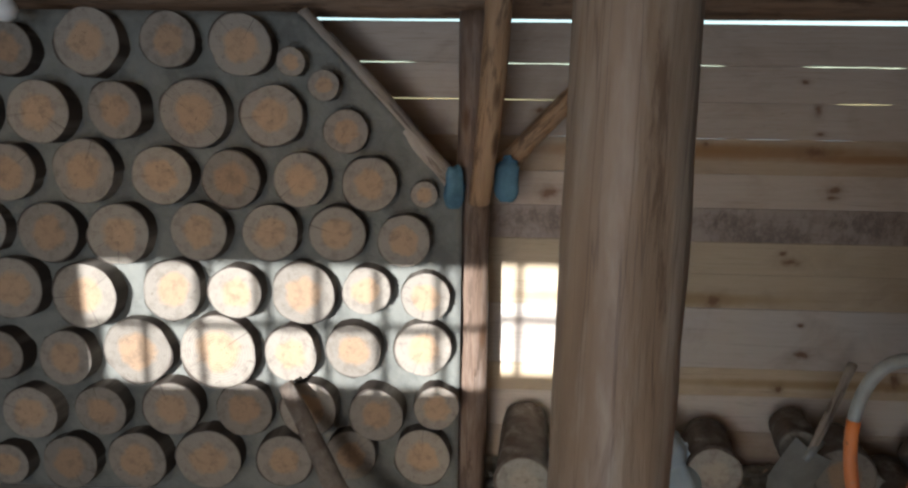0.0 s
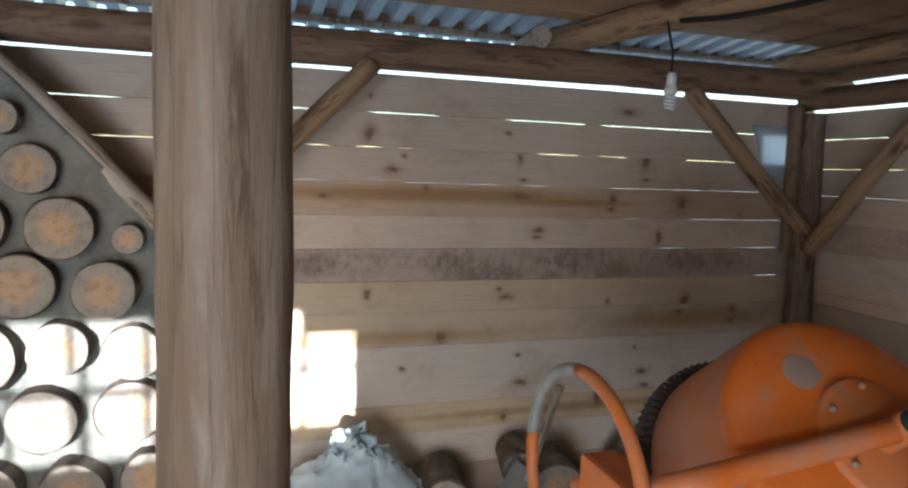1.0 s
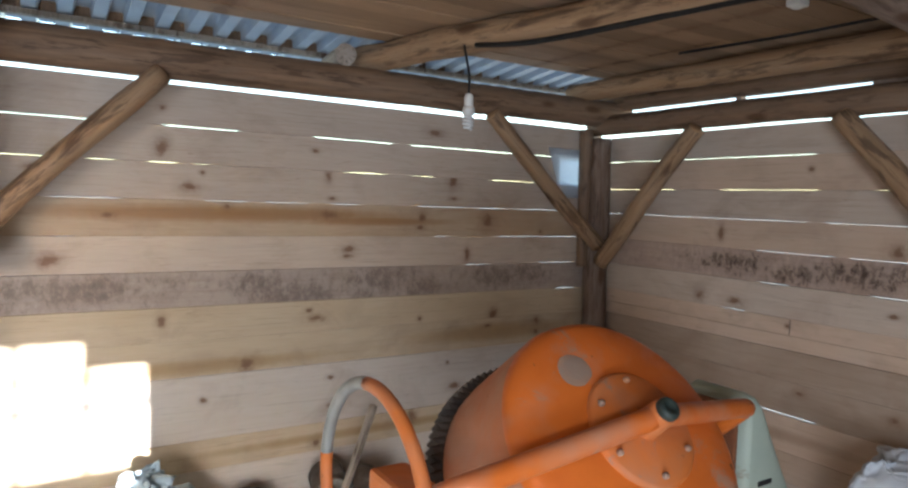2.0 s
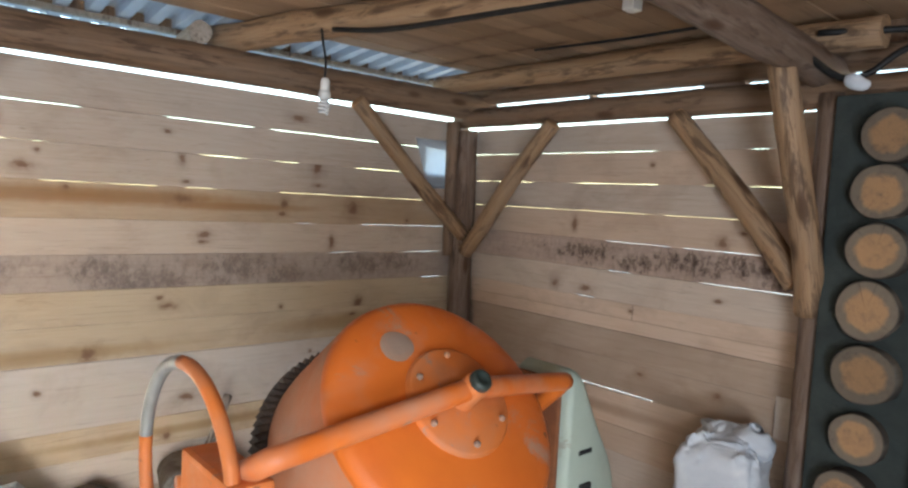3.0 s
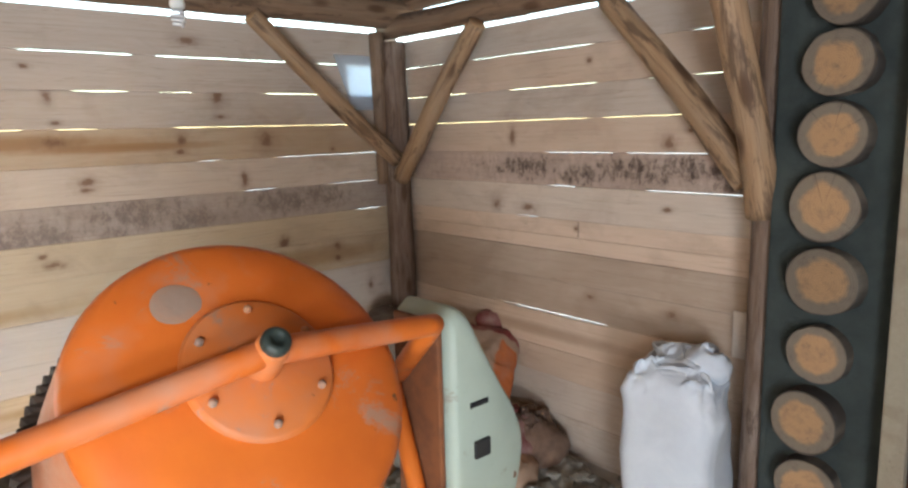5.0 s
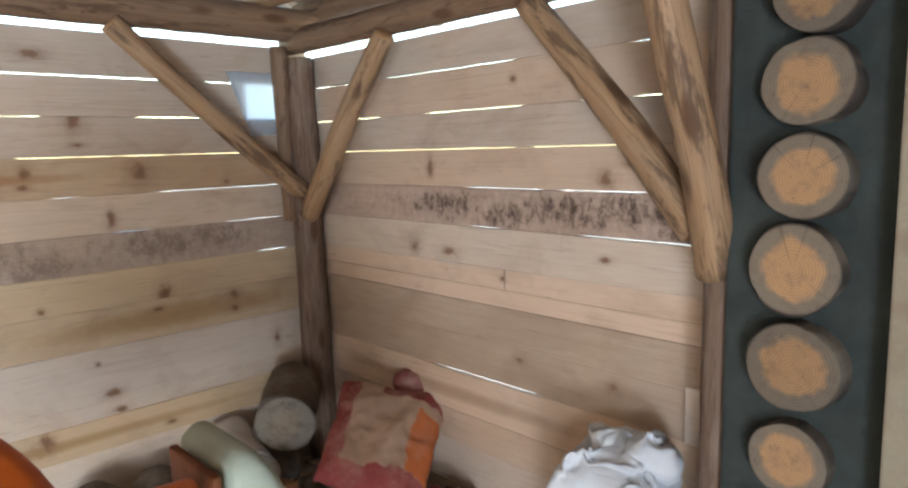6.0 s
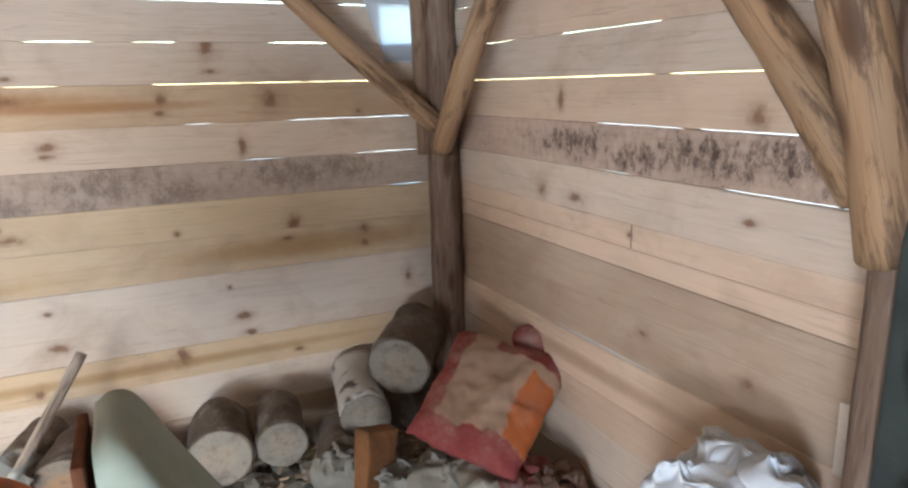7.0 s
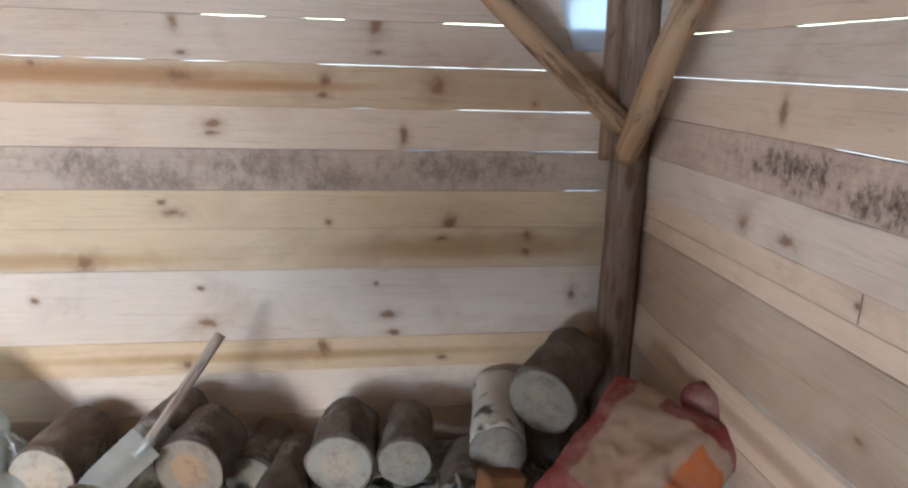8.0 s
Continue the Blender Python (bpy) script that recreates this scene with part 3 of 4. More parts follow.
        for k, (a, z) in enumerate(knots):
            if z0 <= z < z1:
                size = (0.026, 0.017, 0.034, 0.021)[k % 4]
                spots.append((x_of(a), z - z0, size * (0.8 + 0.4 * (k % 3)), size * (0.7 if k % 4 else 1.5)))
        blots = [(x_of(a), z - z0, rx, 0.05) for a, z, rx in mould if z0 <= z < z1]
        streaks = [(x_of(a), z - z0, rx, rz) for a, z, rx, rz in bands if z0 <= z < z1]
        mat = board_mat("pine_" + wood, *WOODS[wood], True, blacker if blots else 0.0, spots=spots, blots=blots, bands=streaks)
        runs = [[sorted((x_of(a), x_of(b))) for a, b in slits.get(e, ())] for e in (i, i + 1)]
        gaps = [0.0016 + 0.5 * THICK * abs(edges[e] - level) / 3.0 for e in (i, i + 1)]
        # north board 11 stops short so sky shines through the added sheet
        cuts = {11: 4.15}.get(i, length) if wall is wall_n else length
        ob = part("plank", board_bm(cuts, z1 - z0, THICK, i * 1.71 + 0.4, runs[0], runs[1], gaps[0], gaps[1]), mat, wall)
        ob.matrix_basis = place(i, z0)


THICK = 0.02
N_EDGES = [-0.30, -0.10, 0.10, 0.29, 0.433, 0.735, 0.905, 1.060, 1.220, 1.381, 1.542, 1.705, 1.867, 2.046]
N_WOODS = ["pale", "pale", "white", "yellow", "white", "yellow", "yellow", "mouldy", "pale", "amber", "pale", "pale", "pale"]
N_SLITS = {7: [(3.25, 3.40)], 8: [(2.59, 2.75), (3.08, 3.38)], 9: [(0.54, 0.63), (2.37, 2.46), (2.78, 3.40)],
           10: [(0.54, 0.80), (1.16, 1.34), (1.42, 1.63), (1.76, 1.91), (2.25, 2.59), (2.62, 2.85), (2.88, 3.25)],
           11: [(-0.2, 0.56), (0.69, 0.78), (0.92, 1.03), (1.10, 1.18), (1.83, 2.07), (2.19, 2.36), (2.73, 3.05)],
           12: [(-0.4, -0.1), (0.25, 0.69), (0.98, 1.30), (1.67, 2.09), (2.21, 2.90), (3.05, 3.4)]}
N_KNOTS = [(1.74, 1.68), (1.76, 1.57), (1.76, 1.49), (1.25, 1.52), (2.47, 1.69), (2.48, 1.59), (2.28, 1.48), (2.27, 1.43), (2.71, 1.47),
           (3.10, 1.41), (1.85, 1.31), (1.85, 1.28), (2.58, 1.28), (1.65, 1.01), (1.68, 0.97), (2.28, 0.93), (2.77, 0.93), (2.74, 0.86),
           (3.10, 0.87), (3.10, 0.80), (1.35, 0.77), (2.47, 0.67), (2.52, 0.53), (2.54, 0.45), (3.31, 0.61), (1.77, 0.66), (1.80, 0.51),
           (1.15, 0.62), (2.25, 0.39), (2.75, 0.33), (1.70, 0.33), (0.48, 1.66), (0.54, 1.28), (1.14, 1.67), (1.09, 1.60), (0.76, 1.47),
           (0.97, 1.00), (1.67, 1.80), (2.35, 1.94), (0.97, 1.94), (0.97, 1.77)]
N_MOULD = [(1.58, 1.09, 0.17), (2.04, 1.16, 0.16), (1.94, 1.08, 0.05), (2.30, 1.09, 0.09), (1.40, 1.15, 0.10), (2.77, 1.15, 0.16), (3.01, 1.16, 0.12), (0.6, 1.15, 0.3)]
N_BANDS = [(1.30, 1.485, 1.05, 0.045), (2.0, 1.46, 0.5, 0.03), (2.85, 0.82, 0.7, 0.06), (1.1, 0.78, 0.8, 0.04), (2.1, 0.36, 1.2, 0.03)]
board_wall(wall_n, N_EDGES, N_WOODS, N_SLITS, N_KNOTS, N_MOULD, N_BANDS, lambda i, z: pose(-0.93, 3.25 + 0.003 * (i % 3), z), 4.5, lambda a: a + 0.93, 1.55, 0.9)

wall_e = thing("wall_east", "pinkish pine board wall with daylight slits and mould", "wall", kind="structure")
E_EDGES = [-0.30, -0.10, 0.09, 0.28, 0.42, 0.60, 0.765, 0.915, 0.985, 1.068, 1.225, 1.380, 1.533, 1.683, 1.85, 2.0]
E_WOODS = ["pale", "pale", "pale", "pinkish", "pinkish", "grey", "grey", "pinkish", "pinkish", "pale", "black_mould", "pinkish", "pale", "pinkish", "pale"]
E_SLITS = {5: [(2.41, 1.76)], 9: [(2.31, 2.16)], 10: [(2.1, 1.95), (1.56, 1.10)], 11: [(2.12, 1.74), (1.66, 1.20)], 12: [(3.17, 1.87), (1.78, 1.37)],
           13: [(3.19, 2.66), (2.35, 1.83), (1.57, 1.52), (1.36, 1.12)], 14: [(3.18, 2.74), (2.62, 1.84), (1.38, 1.28)]}
E_KNOTS = [(2.33, 1.46), (1.37, 1.47), (2.22, 1.11), (1.86, 1.78), (2.44, 1.11), (1.46, 1.15), (1.43, 0.71), (1.85, 0.72), (1.47, 1.42), (1.93, 1.03)]
E_MOULD = [(2.25, 1.31, 0.22), (1.90, 1.28, 0.14), (1.66, 1.31, 0.18), (1.55, 1.29, 0.10), (1.36, 1.32, 0.18), (1.19, 1.27, 0.10)]
E_BANDS = [(2.2, 0.50, 0.8, 0.04)]
board_wall(wall_e, E_EDGES, E_WOODS, E_SLITS, E_KNOTS, E_MOULD, E_BANDS, lambda i, z: pose(3.56 + 0.003 * (i % 3), 3.28, z, 0, 0, -90), 2.35, lambda a: 3.28 - a, 1.55, 1.5)
part("butt_joint", box_bm(3.5592, 3.5615, 1.914, 1.916, 0.99, 1.066), POST, wall_e, "dark joint between two boards")
part("packing_board", box_bm(3.535, 3.58, 1.40, 1.60, 2.05, 2.21, 0.004), PALE, wall_e, "upright board end beside the log")
part("packing_board", box_bm(3.535, 3.58, 2.235, 2.265, 2.02, 2.17, 0.004), PALE, wall_e)
part("plank_end", box_bm(3.548, 3.558, 1.06, 1.16, 0.60, 0.785, 0.003), WHITE, wall_e, "short pale board piece")

# plain walls that close the place
wall_w = link("wall_west", box_bm(-3.75, -3.6, -2.4, 3.3, -0.3, 2.4), PALE)
tagged(wall_w, "plain wooden wall", "wall", kind="structure")
WX0, WX1, WZ0, WZ1 = -2.75, -0.45, 1.34, 1.92
# hatch: unseen opening, added to let sun onto the floor
HX0, HX1, HZ0, HZ1 = -1.30, 0.0, 0.0, 0.80
wall_s = thing("wall_south", "plain wooden wall with a window and an added low opening for light", "wall", kind="structure")
for x0, x1, z0, z1 in ((-3.6, WX0, -0.3, 2.4), (WX0, HX0, -0.3, WZ0), (HX0, HX1, -0.3, HZ0), (HX0, HX1, HZ1, WZ0), (WX0, WX1, WZ1, 2.4),
                       (WX1, HX1, WZ0, 2.4), (HX1, 3.75, -0.3, 2.4)):
    part("wall_panel", box_bm(x0, x1, -2.35, -2.2, z0, z1), PALE, wall_s)
window = thing("window_1", "long wooden window with two rows of panes", "window", kind="structure")
part("transom", box_bm(WX0, WX1, -2.30, -2.25, 1.624, 1.644), FRAMEWOOD, window)
for i in range(1, 9):
    x = WX0 + (WX1 - WX0) * i / 9
    part("mullion", box_bm(x - 0.007, x + 0.007, -2.31, -2.24, WZ0, WZ1), FRAMEWOOD, window)

# unseen blocker, added to give the sun patch its stepped edge
part("corner_board", box_bm(-0.70, WX1, -2.30, -2.26, 1.80, WZ1), FRAMEWOOD, window)

# east wall south of the door
tagged(link("wall_east_south", box_bm(3.5, 3.7, -2.35, -0.42, -0.3, 2.4), PALE), "plain wooden wall beside the door", "wall", kind="structure")

# mortar of the cordwood wall
bm = bmesh.new()
cols = []
NX = 120
for i in range(NX + 1):
    x = -3.6 + 3.745 * i / NX
    top = 2.03 if x < -0.53 else 2.03 - (x + 0.53) * 1.05
    col = []
    for k in range(61):
        z = -0.12 + (top + 0.12) * k / 60
        q = Vector((x * 9, z * 9, 1.7))
        y = 2.88 + 0.014 * noise.noise(q) + 0.006 * noise.noise(q * 3.1)
        col.append(bm.verts.new((x, y, z)))
    col += [bm.verts.new((x, 3.2, top)), bm.verts.new((x, 3.2, -0.12))]
    cols.append(col)
for a, b in zip(cols, cols[1:]):
    for k in range(len(a)):
        j = (k + 1) % len(a)
        bm.faces.new((a[k], a[j], b[j], b[k])).smooth = k < 60
bm.faces.new(cols[0])
bm.faces.new(cols[-1])
cord_n = link("wall_cordwood_north", bm, MORTAR)
tagged(cord_n, "grey mortar wall with round log ends set in it", "wall", kind="structure")


def log_end_mesh(seed):
    """A log end of unit radius: sawn face at local z 0, body going back."""
    bm = bmesh.new()
    segs = 36
    rim = []
    for z, s in ((0.0, 0.975), (-0.004, 1.0), (-0.30, 0.98)):
        loop = []
        for k in range(segs):
            a = 2 * math.pi * k / segs
            r = s * (1 + 0.10 * noise.noise(Vector((math.cos(a) * 1.3, math.sin(a) * 1.3, seed * 4.1))) + 0.04 * noise.noise(Vector((math.cos(a) * 5, math.sin(a) * 6, seed))))
            loop.append(bm.verts.new((r * math.cos(a), r * math.sin(a), z)))
        rim.append(loop)
    for a, b in zip(rim, rim[1:]):
        for k in range(segs):
            bm.faces.new((a[k], b[k], b[(k + 1) % segs], a[(k + 1) % segs])).smooth = True
    bm.faces.new(rim[0])
    me = bpy.data.meshes.new("log_end")
    bm.to_mesh(me)
    bm.free()
    return me


END_MESHES = []
for s in range(9):
    me = log_end_mesh(s)
    me.materials.append(END)
    END_MESHES.append(me)
count = 0


OLD_MESHES = []
for me in END_MESHES:
    old = me.copy()
    old.materials.clear()
    old.materials.append(END_OLD)
    OLD_MESHES.append(old)


def log_end(parent, loc, r, facing, squash=1.0, pool=END_MESHES):
    """facing: turn about z so that the sawn face looks into the room."""
    global count
    ob = new("log_end", pool[count % 9])
    count += 1
    tilt = random.uniform(-3, 3)
    ob.matrix_basis = pose(*loc, 90 + tilt, 0, facing + random.uniform(-3, 3)) @ Matrix.Rotation(random.random() * 6.28, 4, "Z") @ Matrix.Diagonal((r, r * squash, 1, 1))
    ob.parent = parent
    return ob


def cord_row(*items):
    for x, z, r in items:
        log_end(cord_n, (x, 2.80 + random.uniform(-0.02, 0.015), z), r * 0.96, 0, random.uniform(0.94, 1.0))


cord_row((-1.70, 1.87, 0.112), (-1.36, 1.90, 0.142), (-1.04, 1.91, 0.12), (-0.74, 1.89, 0.131), (-0.54, 1.83, 0.062), (-0.41, 1.74, 0.067))
cord_row((-1.90, 1.63, 0.13), (-1.58, 1.62, 0.137), (-1.26, 1.63, 0.123), (-0.95, 1.62, 0.152), (-0.63, 1.62, 0.137), (-0.33, 1.56, 0.098))
cord_row((-1.76, 1.37, 0.133), (-1.42, 1.38, 0.144), (-1.09, 1.37, 0.134), (-0.80, 1.36, 0.127), (-0.52, 1.36, 0.122), (-0.23, 1.35, 0.12), (-0.01, 1.31, 0.059))
cord_row((-1.90, 1.13, 0.12), (-1.60, 1.12, 0.136), (-1.29, 1.12, 0.14), (-0.95, 1.14, 0.13), (-0.65, 1.14, 0.128), (-0.37, 1.14, 0.125), (-0.09, 1.12, 0.117))
cord_row((-1.79, 0.87, 0.144), (-1.46, 0.85, 0.155), (-1.08, 0.88, 0.141), (-0.81, 0.88, 0.121), (-0.52, 0.88, 0.143), (-0.25, 0.90, 0.113), (-0.00, 0.88, 0.113))
cord_row((-1.87, 0.57, 0.115), (-1.58, 0.56, 0.133), (-1.26, 0.60, 0.162), (-0.90, 0.61, 0.18), (-0.58, 0.61, 0.132), (-0.31, 0.63, 0.129), (-0.01, 0.65, 0.129))
cord_row((-1.76, 0.30, 0.135), (-1.44, 0.32, 0.125), (-1.12, 0.34, 0.134), (-0.80, 0.34, 0.133), (-0.51, 0.36, 0.134), (-0.21, 0.35, 0.127), (0.05, 0.38, 0.105))
cord_row((-1.90, 0.04, 0.105), (-1.61, 0.06, 0.136), (-1.29, 0.09, 0.145), (-0.97, 0.10, 0.157), (-0.62, 0.12, 0.131), (-0.33, 0.14, 0.124), (-0.01, 0.15, 0.138))

# cordwood strip by the door, mortar coloured darker for the weak light
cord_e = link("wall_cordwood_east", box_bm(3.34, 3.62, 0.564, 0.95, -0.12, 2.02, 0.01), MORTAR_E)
tagged(cord_e, "narrow mortar strip, shade put in its colour, with a column of log ends", "wall", kind="structure")
for i, (y, z) in enumerate(((0.736, 1.86), (0.754, 1.662), (0.75, 1.452), (0.766, 1.236), (0.754, 1.006), (0.762, 0.768), (0.785, 0.54), (0.77, 0.31), (0.76, 0.09))):
    log_end(cord_e, (3.265 + 0.015 * (i % 2), y, z), (0.098, 0.103, 0.10, 0.108, 0.11, 0.095, 0.105, 0.1, 0.1)[i], -90, 0.97, OLD_MESHES)

# door and its frame
door = thing("door_1", "dark brown panelled wooden door, closed", "door", kind="structure")
part("door_panel", box_bm(3.315, 3.33, -0.30, 0.44, -0.1, 1.86), DARKWOOD, door)
for y0, y1 in ((0.355, 0.4960), (-0.38, -0.27), (0.0, 0.09)):
    part("stile", box_bm(3.30, 3.345, y0, y1, -0.1, 1.926, 0.003), DARKWOOD, door)
for z0, z1 in ((1.74, 1.903), (1.30, 1.40), (0.66, 0.80), (-0.08, 0.1)):
    for y0, y1 in ((0.09, 0.355), (-0.27, 0.0)):
        part("rail", box_bm(3.302, 3.343, y0, y1, z0, z1, 0.006), DARKWOOD, door)
frame_d = thing("door_frame", "pale weathered wooden door frame", "door frame", kind="structure")
part("jamb", box_bm(3.262, 3.30, 0.495, 0.562, -0.1, 1.925, 0.006), FRAMEWOOD, frame_d)
part("jamb", box_bm(3.25, 3.50, -0.42, -0.38, -0.1, 1.905, 0.006), FRAMEWOOD, frame_d)
part("head", box_bm(3.275, 3.36, -0.42, 0.555, 1.928, 1.985, 0.006), FRAMEWOOD, frame_d)

# posts, beams, braces and rafters
def timber(name, p0, p1, r0, r1, mat, label, category, **kw):
    """A round timber; a brace is a body with its two sawn ends as parts."""
    if category != "brace":
        return tagged(pole(name, p0, p1, r0, r1, mat, **kw), label, category)
    t = thing(name, label, category, "slanting braces", at=p0)
    length = (Vector(p1) - Vector(p0)).length
    m = Matrix.Translation(-Vector(p0)) @ along(p0, p1)
    seed = random.random() * 10
    part("body", pole_bm(length, r0, r1, kw.get("segs", 18), kw.get("rings", 14), kw.get("wob", 0.06), 0.012, seed), mat, t, "", True, m)
    for z, r in ((0.0, r0), (length, r1)):
        part("sawn_end", lathe_bm([(0.0, -0.002), (r * 0.9, -0.002), (r * 0.94, 0.0), (r * 0.9, 0.002), (0.0, 0.002)], 18), END_OLD, t, "brown sawn end", False, m @ Matrix.Translation((0, 0, z)))
    return t


timber("column", (0.374, 0.786, -0.1), (0.376, 0.790, 2.09), 0.069, 0.066, COLUMN, "thick peeled round log column, worn and knotty", "column", wob=0.05, segs=40, rings=60, seed=2.0)
timber("corner_post", (3.490, 3.160, -0.1), (3.470, 3.160, 1.99), 0.078, 0.072, POST, "dark round log corner post", "post", wob=0.07, segs=28, rings=30)
timber("corner_post", (3.40, 3.20, 1.2), (3.385, 3.19, 2.04), 0.035, 0.045, BEAM, "dark split log beside the corner post", "post", wob=0.07)
timber("wall_post", (0.195, 2.99, -0.1), (0.185, 2.99, 2.05), 0.078, 0.07, POST, "round log post beside the cordwood wall", "post", wob=0.06, segs=28, rings=30)
timber("wall_post", (3.42, 0.99, -0.1), (3.42, 0.985, 2.04), 0.058, 0.054, POST, "round log post beside the cordwood strip", "post", wob=0.06, segs=28, rings=30)
timber("wall_beam", (-3.6, 3.12, 2.105), (3.62, 3.12, 2.135), 0.078, 0.08, BEAM, "brown log wall plate over the boards", "beam", wob=0.04, rings=70, segs=24)
timber("wall_beam", (3.45, 3.2, 2.065), (3.45, -2.2, 2.03), 0.06, 0.065, BEAM, "brown log wall plate over the boards", "beam", wob=0.05, rings=50)
timber("wall_beam", (3.55, 3.25, 2.214), (3.55, -2.2, 2.165), 0.055, 0.05, BEAM, "upper dark log resting under the roof", "beam", wob=0.05, rings=40)
timber("tie_beam", (0.3, 0.80, 2.16), (3.62, 1.06, 2.14), 0.065, 0.075, POST, "round log tie beam between column and wall post", "beam", wob=0.06, rings=40, segs=24)
timber("tie_beam", (0.28, 3.1, 2.19), (0.38, -2.2, 2.19), 0.065, 0.065, POST, "round log tie beam over the column", "beam", wob=0.06, rings=40)
timber("rafter", (1.90, 3.28, 2.26), (2.41, 0.7, 2.27), 0.068, 0.06, BRACE, "peeled log rafter under the ceiling boards", "rafter", wob=0.09, rings=40, segs=24, bend=0.03)
timber("rafter", (1.775, 3.35, 2.245), (1.745, 3.08, 2.25), 0.05, 0.052, GREYPOLE, "short grey pole end under the roof sheet", "rafter", wob=0.05)
timber("rafter", (3.28, 3.22, 2.25), (3.33, 0.8, 2.235), 0.055, 0.06, BRACE, "peeled log rafter beside the east wall", "rafter", wob=0.06, rings=40, segs=24)
timber("brace", (2.58, 3.06, 2.05), (3.42, 3.09, 1.335), 0.042, 0.046, BRACE, "slanting pole brace from beam to corner post", "brace", wob=0.07, rings=24)
timber("brace", (3.39, 2.38, 1.99), (3.42, 3.06, 1.235), 0.046, 0.05, BRACE, "slanting pole brace from beam to corner post", "brace", wob=0.07, rings=24)
timber("brace", (0.935, 3.06, 2.06), (0.28, 3.01, 1.38), 0.044, 0.046, BRACE, "slanting pole brace from beam to wall post", "brace", wob=0.07, rings=24)
timber("brace", (-0.53, 2.93, 2.03), (0.115, 2.90, 1.35), 0.04, 0.04, GREYPOLE, "grey pole brace along the cordwood edge", "brace", wob=0.09, rings=24)
timber("brace", (0.215, 2.88, 1.28), (0.27, 2.58, 2.15), 0.047, 0.052, BRACE, "peeled pole brace leaning into the room", "brace", wob=0.08, rings=24)
timber("brace", (3.41, 1.65, 1.995), (3.40, 1.05, 1.30), 0.047, 0.055, BRACE, "slanting pole brace from beam to wall post", "brace", wob=0.07, rings=24)
timber("brace", (3.39, 0.995, 1.19), (3.03, 1.025, 2.10), 0.057, 0.048, BRACE, "thick peeled pole brace leaning into the room", "brace", wob=0.07, rings=24, segs=24)

# ceiling boards in one mesh
bm = bmesh.new()
y = 3.06
i = 0
while y > -2.35:
    w = random.uniform(0.13, 0.17)
    x0, x1, z = -3.7, 3.7 if i > 12 else 3.62, 2.335 + random.uniform(-0.003, 0.003)
    made = bmesh.ops.create_cube(bm, size=1.0)["verts"]
    for v in made:
        v.co = Vector((x0 + (v.co.x + 0.5) * (x1 - x0), y - (v.co.y + 0.5) * (w - 0.006), z + (v.co.z + 0.5) * 0.022))
    y -= w
    i += 1
ceiling = link("ceiling", bm, CEIL)
tagged(ceiling, "brown boarded ceiling on round rafters", "ceiling", kind="structure")

tagged(link("eaves_board", box_bm(3.575, 3.60, -2.3, 3.3, 2.225, 2.345, 0.003), BEAM), "dark board under the ceiling over the east wall", "trim", kind="structure")

# corrugated roof sheet
bm = bmesh.new()
prev = None
PITCH = 0.13
steps = int(8.2 / PITCH) * 6
prof = (0.0, 0.0, 0.004, 0.052, 0.052, 0.048)
for i in range(steps + 1):
    x, z = -4.1 + PITCH * (i // 6 + (0.0, 0.40, 0.44, 0.56, 0.94, 0.98)[i % 6]), prof[i % 6]
    row = [bm.verts.new((x, yy, 2.322 + z + (3.45 - yy) * 0.12)) for yy in (-2.7, 2.6, 3.75)]
    row += [bm.verts.new((v.co.x, v.co.y, v.co.z + 0.0015)) for v in reversed(row)]
    if prev:
        for k in range(6):
            bm.faces.new((prev[k], prev[(k + 1) % 6], row[(k + 1) % 6], row[k]))
    prev = row
roof = link("roof", bm, ZINC)
tagged(roof, "galvanised corrugated metal roof sheet", "roof", kind="structure")
tagged(link("eaves_batten", box_bm(-3.7, 3.7, 3.43, 3.475, 2.293, 2.318, 0.004), GREYPOLE), "pale batten under the eaves", "trim", kind="structure")
tagged(link("eaves_fascia", box_bm(-3.7, 3.7, 3.48, 3.50, 2.30, 2.45, 0.003), BEAM), "dark fascia board behind the roof sheet", "trim", kind="structure")

# ---- cement mixer ----
mixer = thing("cement_mixer", "orange cement mixer with its drum tipped over, bottom up", "cement mixer", at=(1.546, 1.187, -0.119))
inv = Matrix.Translation((-1.6, -1.2, 0.1))
AX = Vector((0.0, -0.743, 0.669))
HUB = Vector((1.605, 1.010, 1.140))
drum_m = inv @ along(HUB, HUB + AX)
drum = part("drum", lathe_bm([(0.0, 0.0), (0.10, -0.002), (0.20, -0.018), (0.262, -0.034), (0.281, -0.047), (0.290, -0.068), (0.286, -0.075), (0.25, -0.06), (0.0, -0.03)], 64),
            ORANGE, mixer, "dusty orange painted drum", True, drum_m)
part("drum_side", lathe_bm([(0.2895, -0.069), (0.292, -0.10), (0.304, -0.29), (0.304, -0.39), (0.285, -0.43), (0.195, -0.63), (0.20, -0.645), (0.19, -0.642), (0.275, -0.43), (0.29, -0.38), (0.275, -0.10), (0.276, -0.072)], 64),
     DUSTY, drum, "dusty pinkish orange side", True)
part("flange", lathe_bm([(0.0, 0.012), (0.120, 0.008), (0.127, 0.002), (0.129, -0.012)], 40), ORANGE2, drum, "worn round bearing plate", True)
for k in range(6):
    a = math.pi * 2 * k / 6 + 0.4
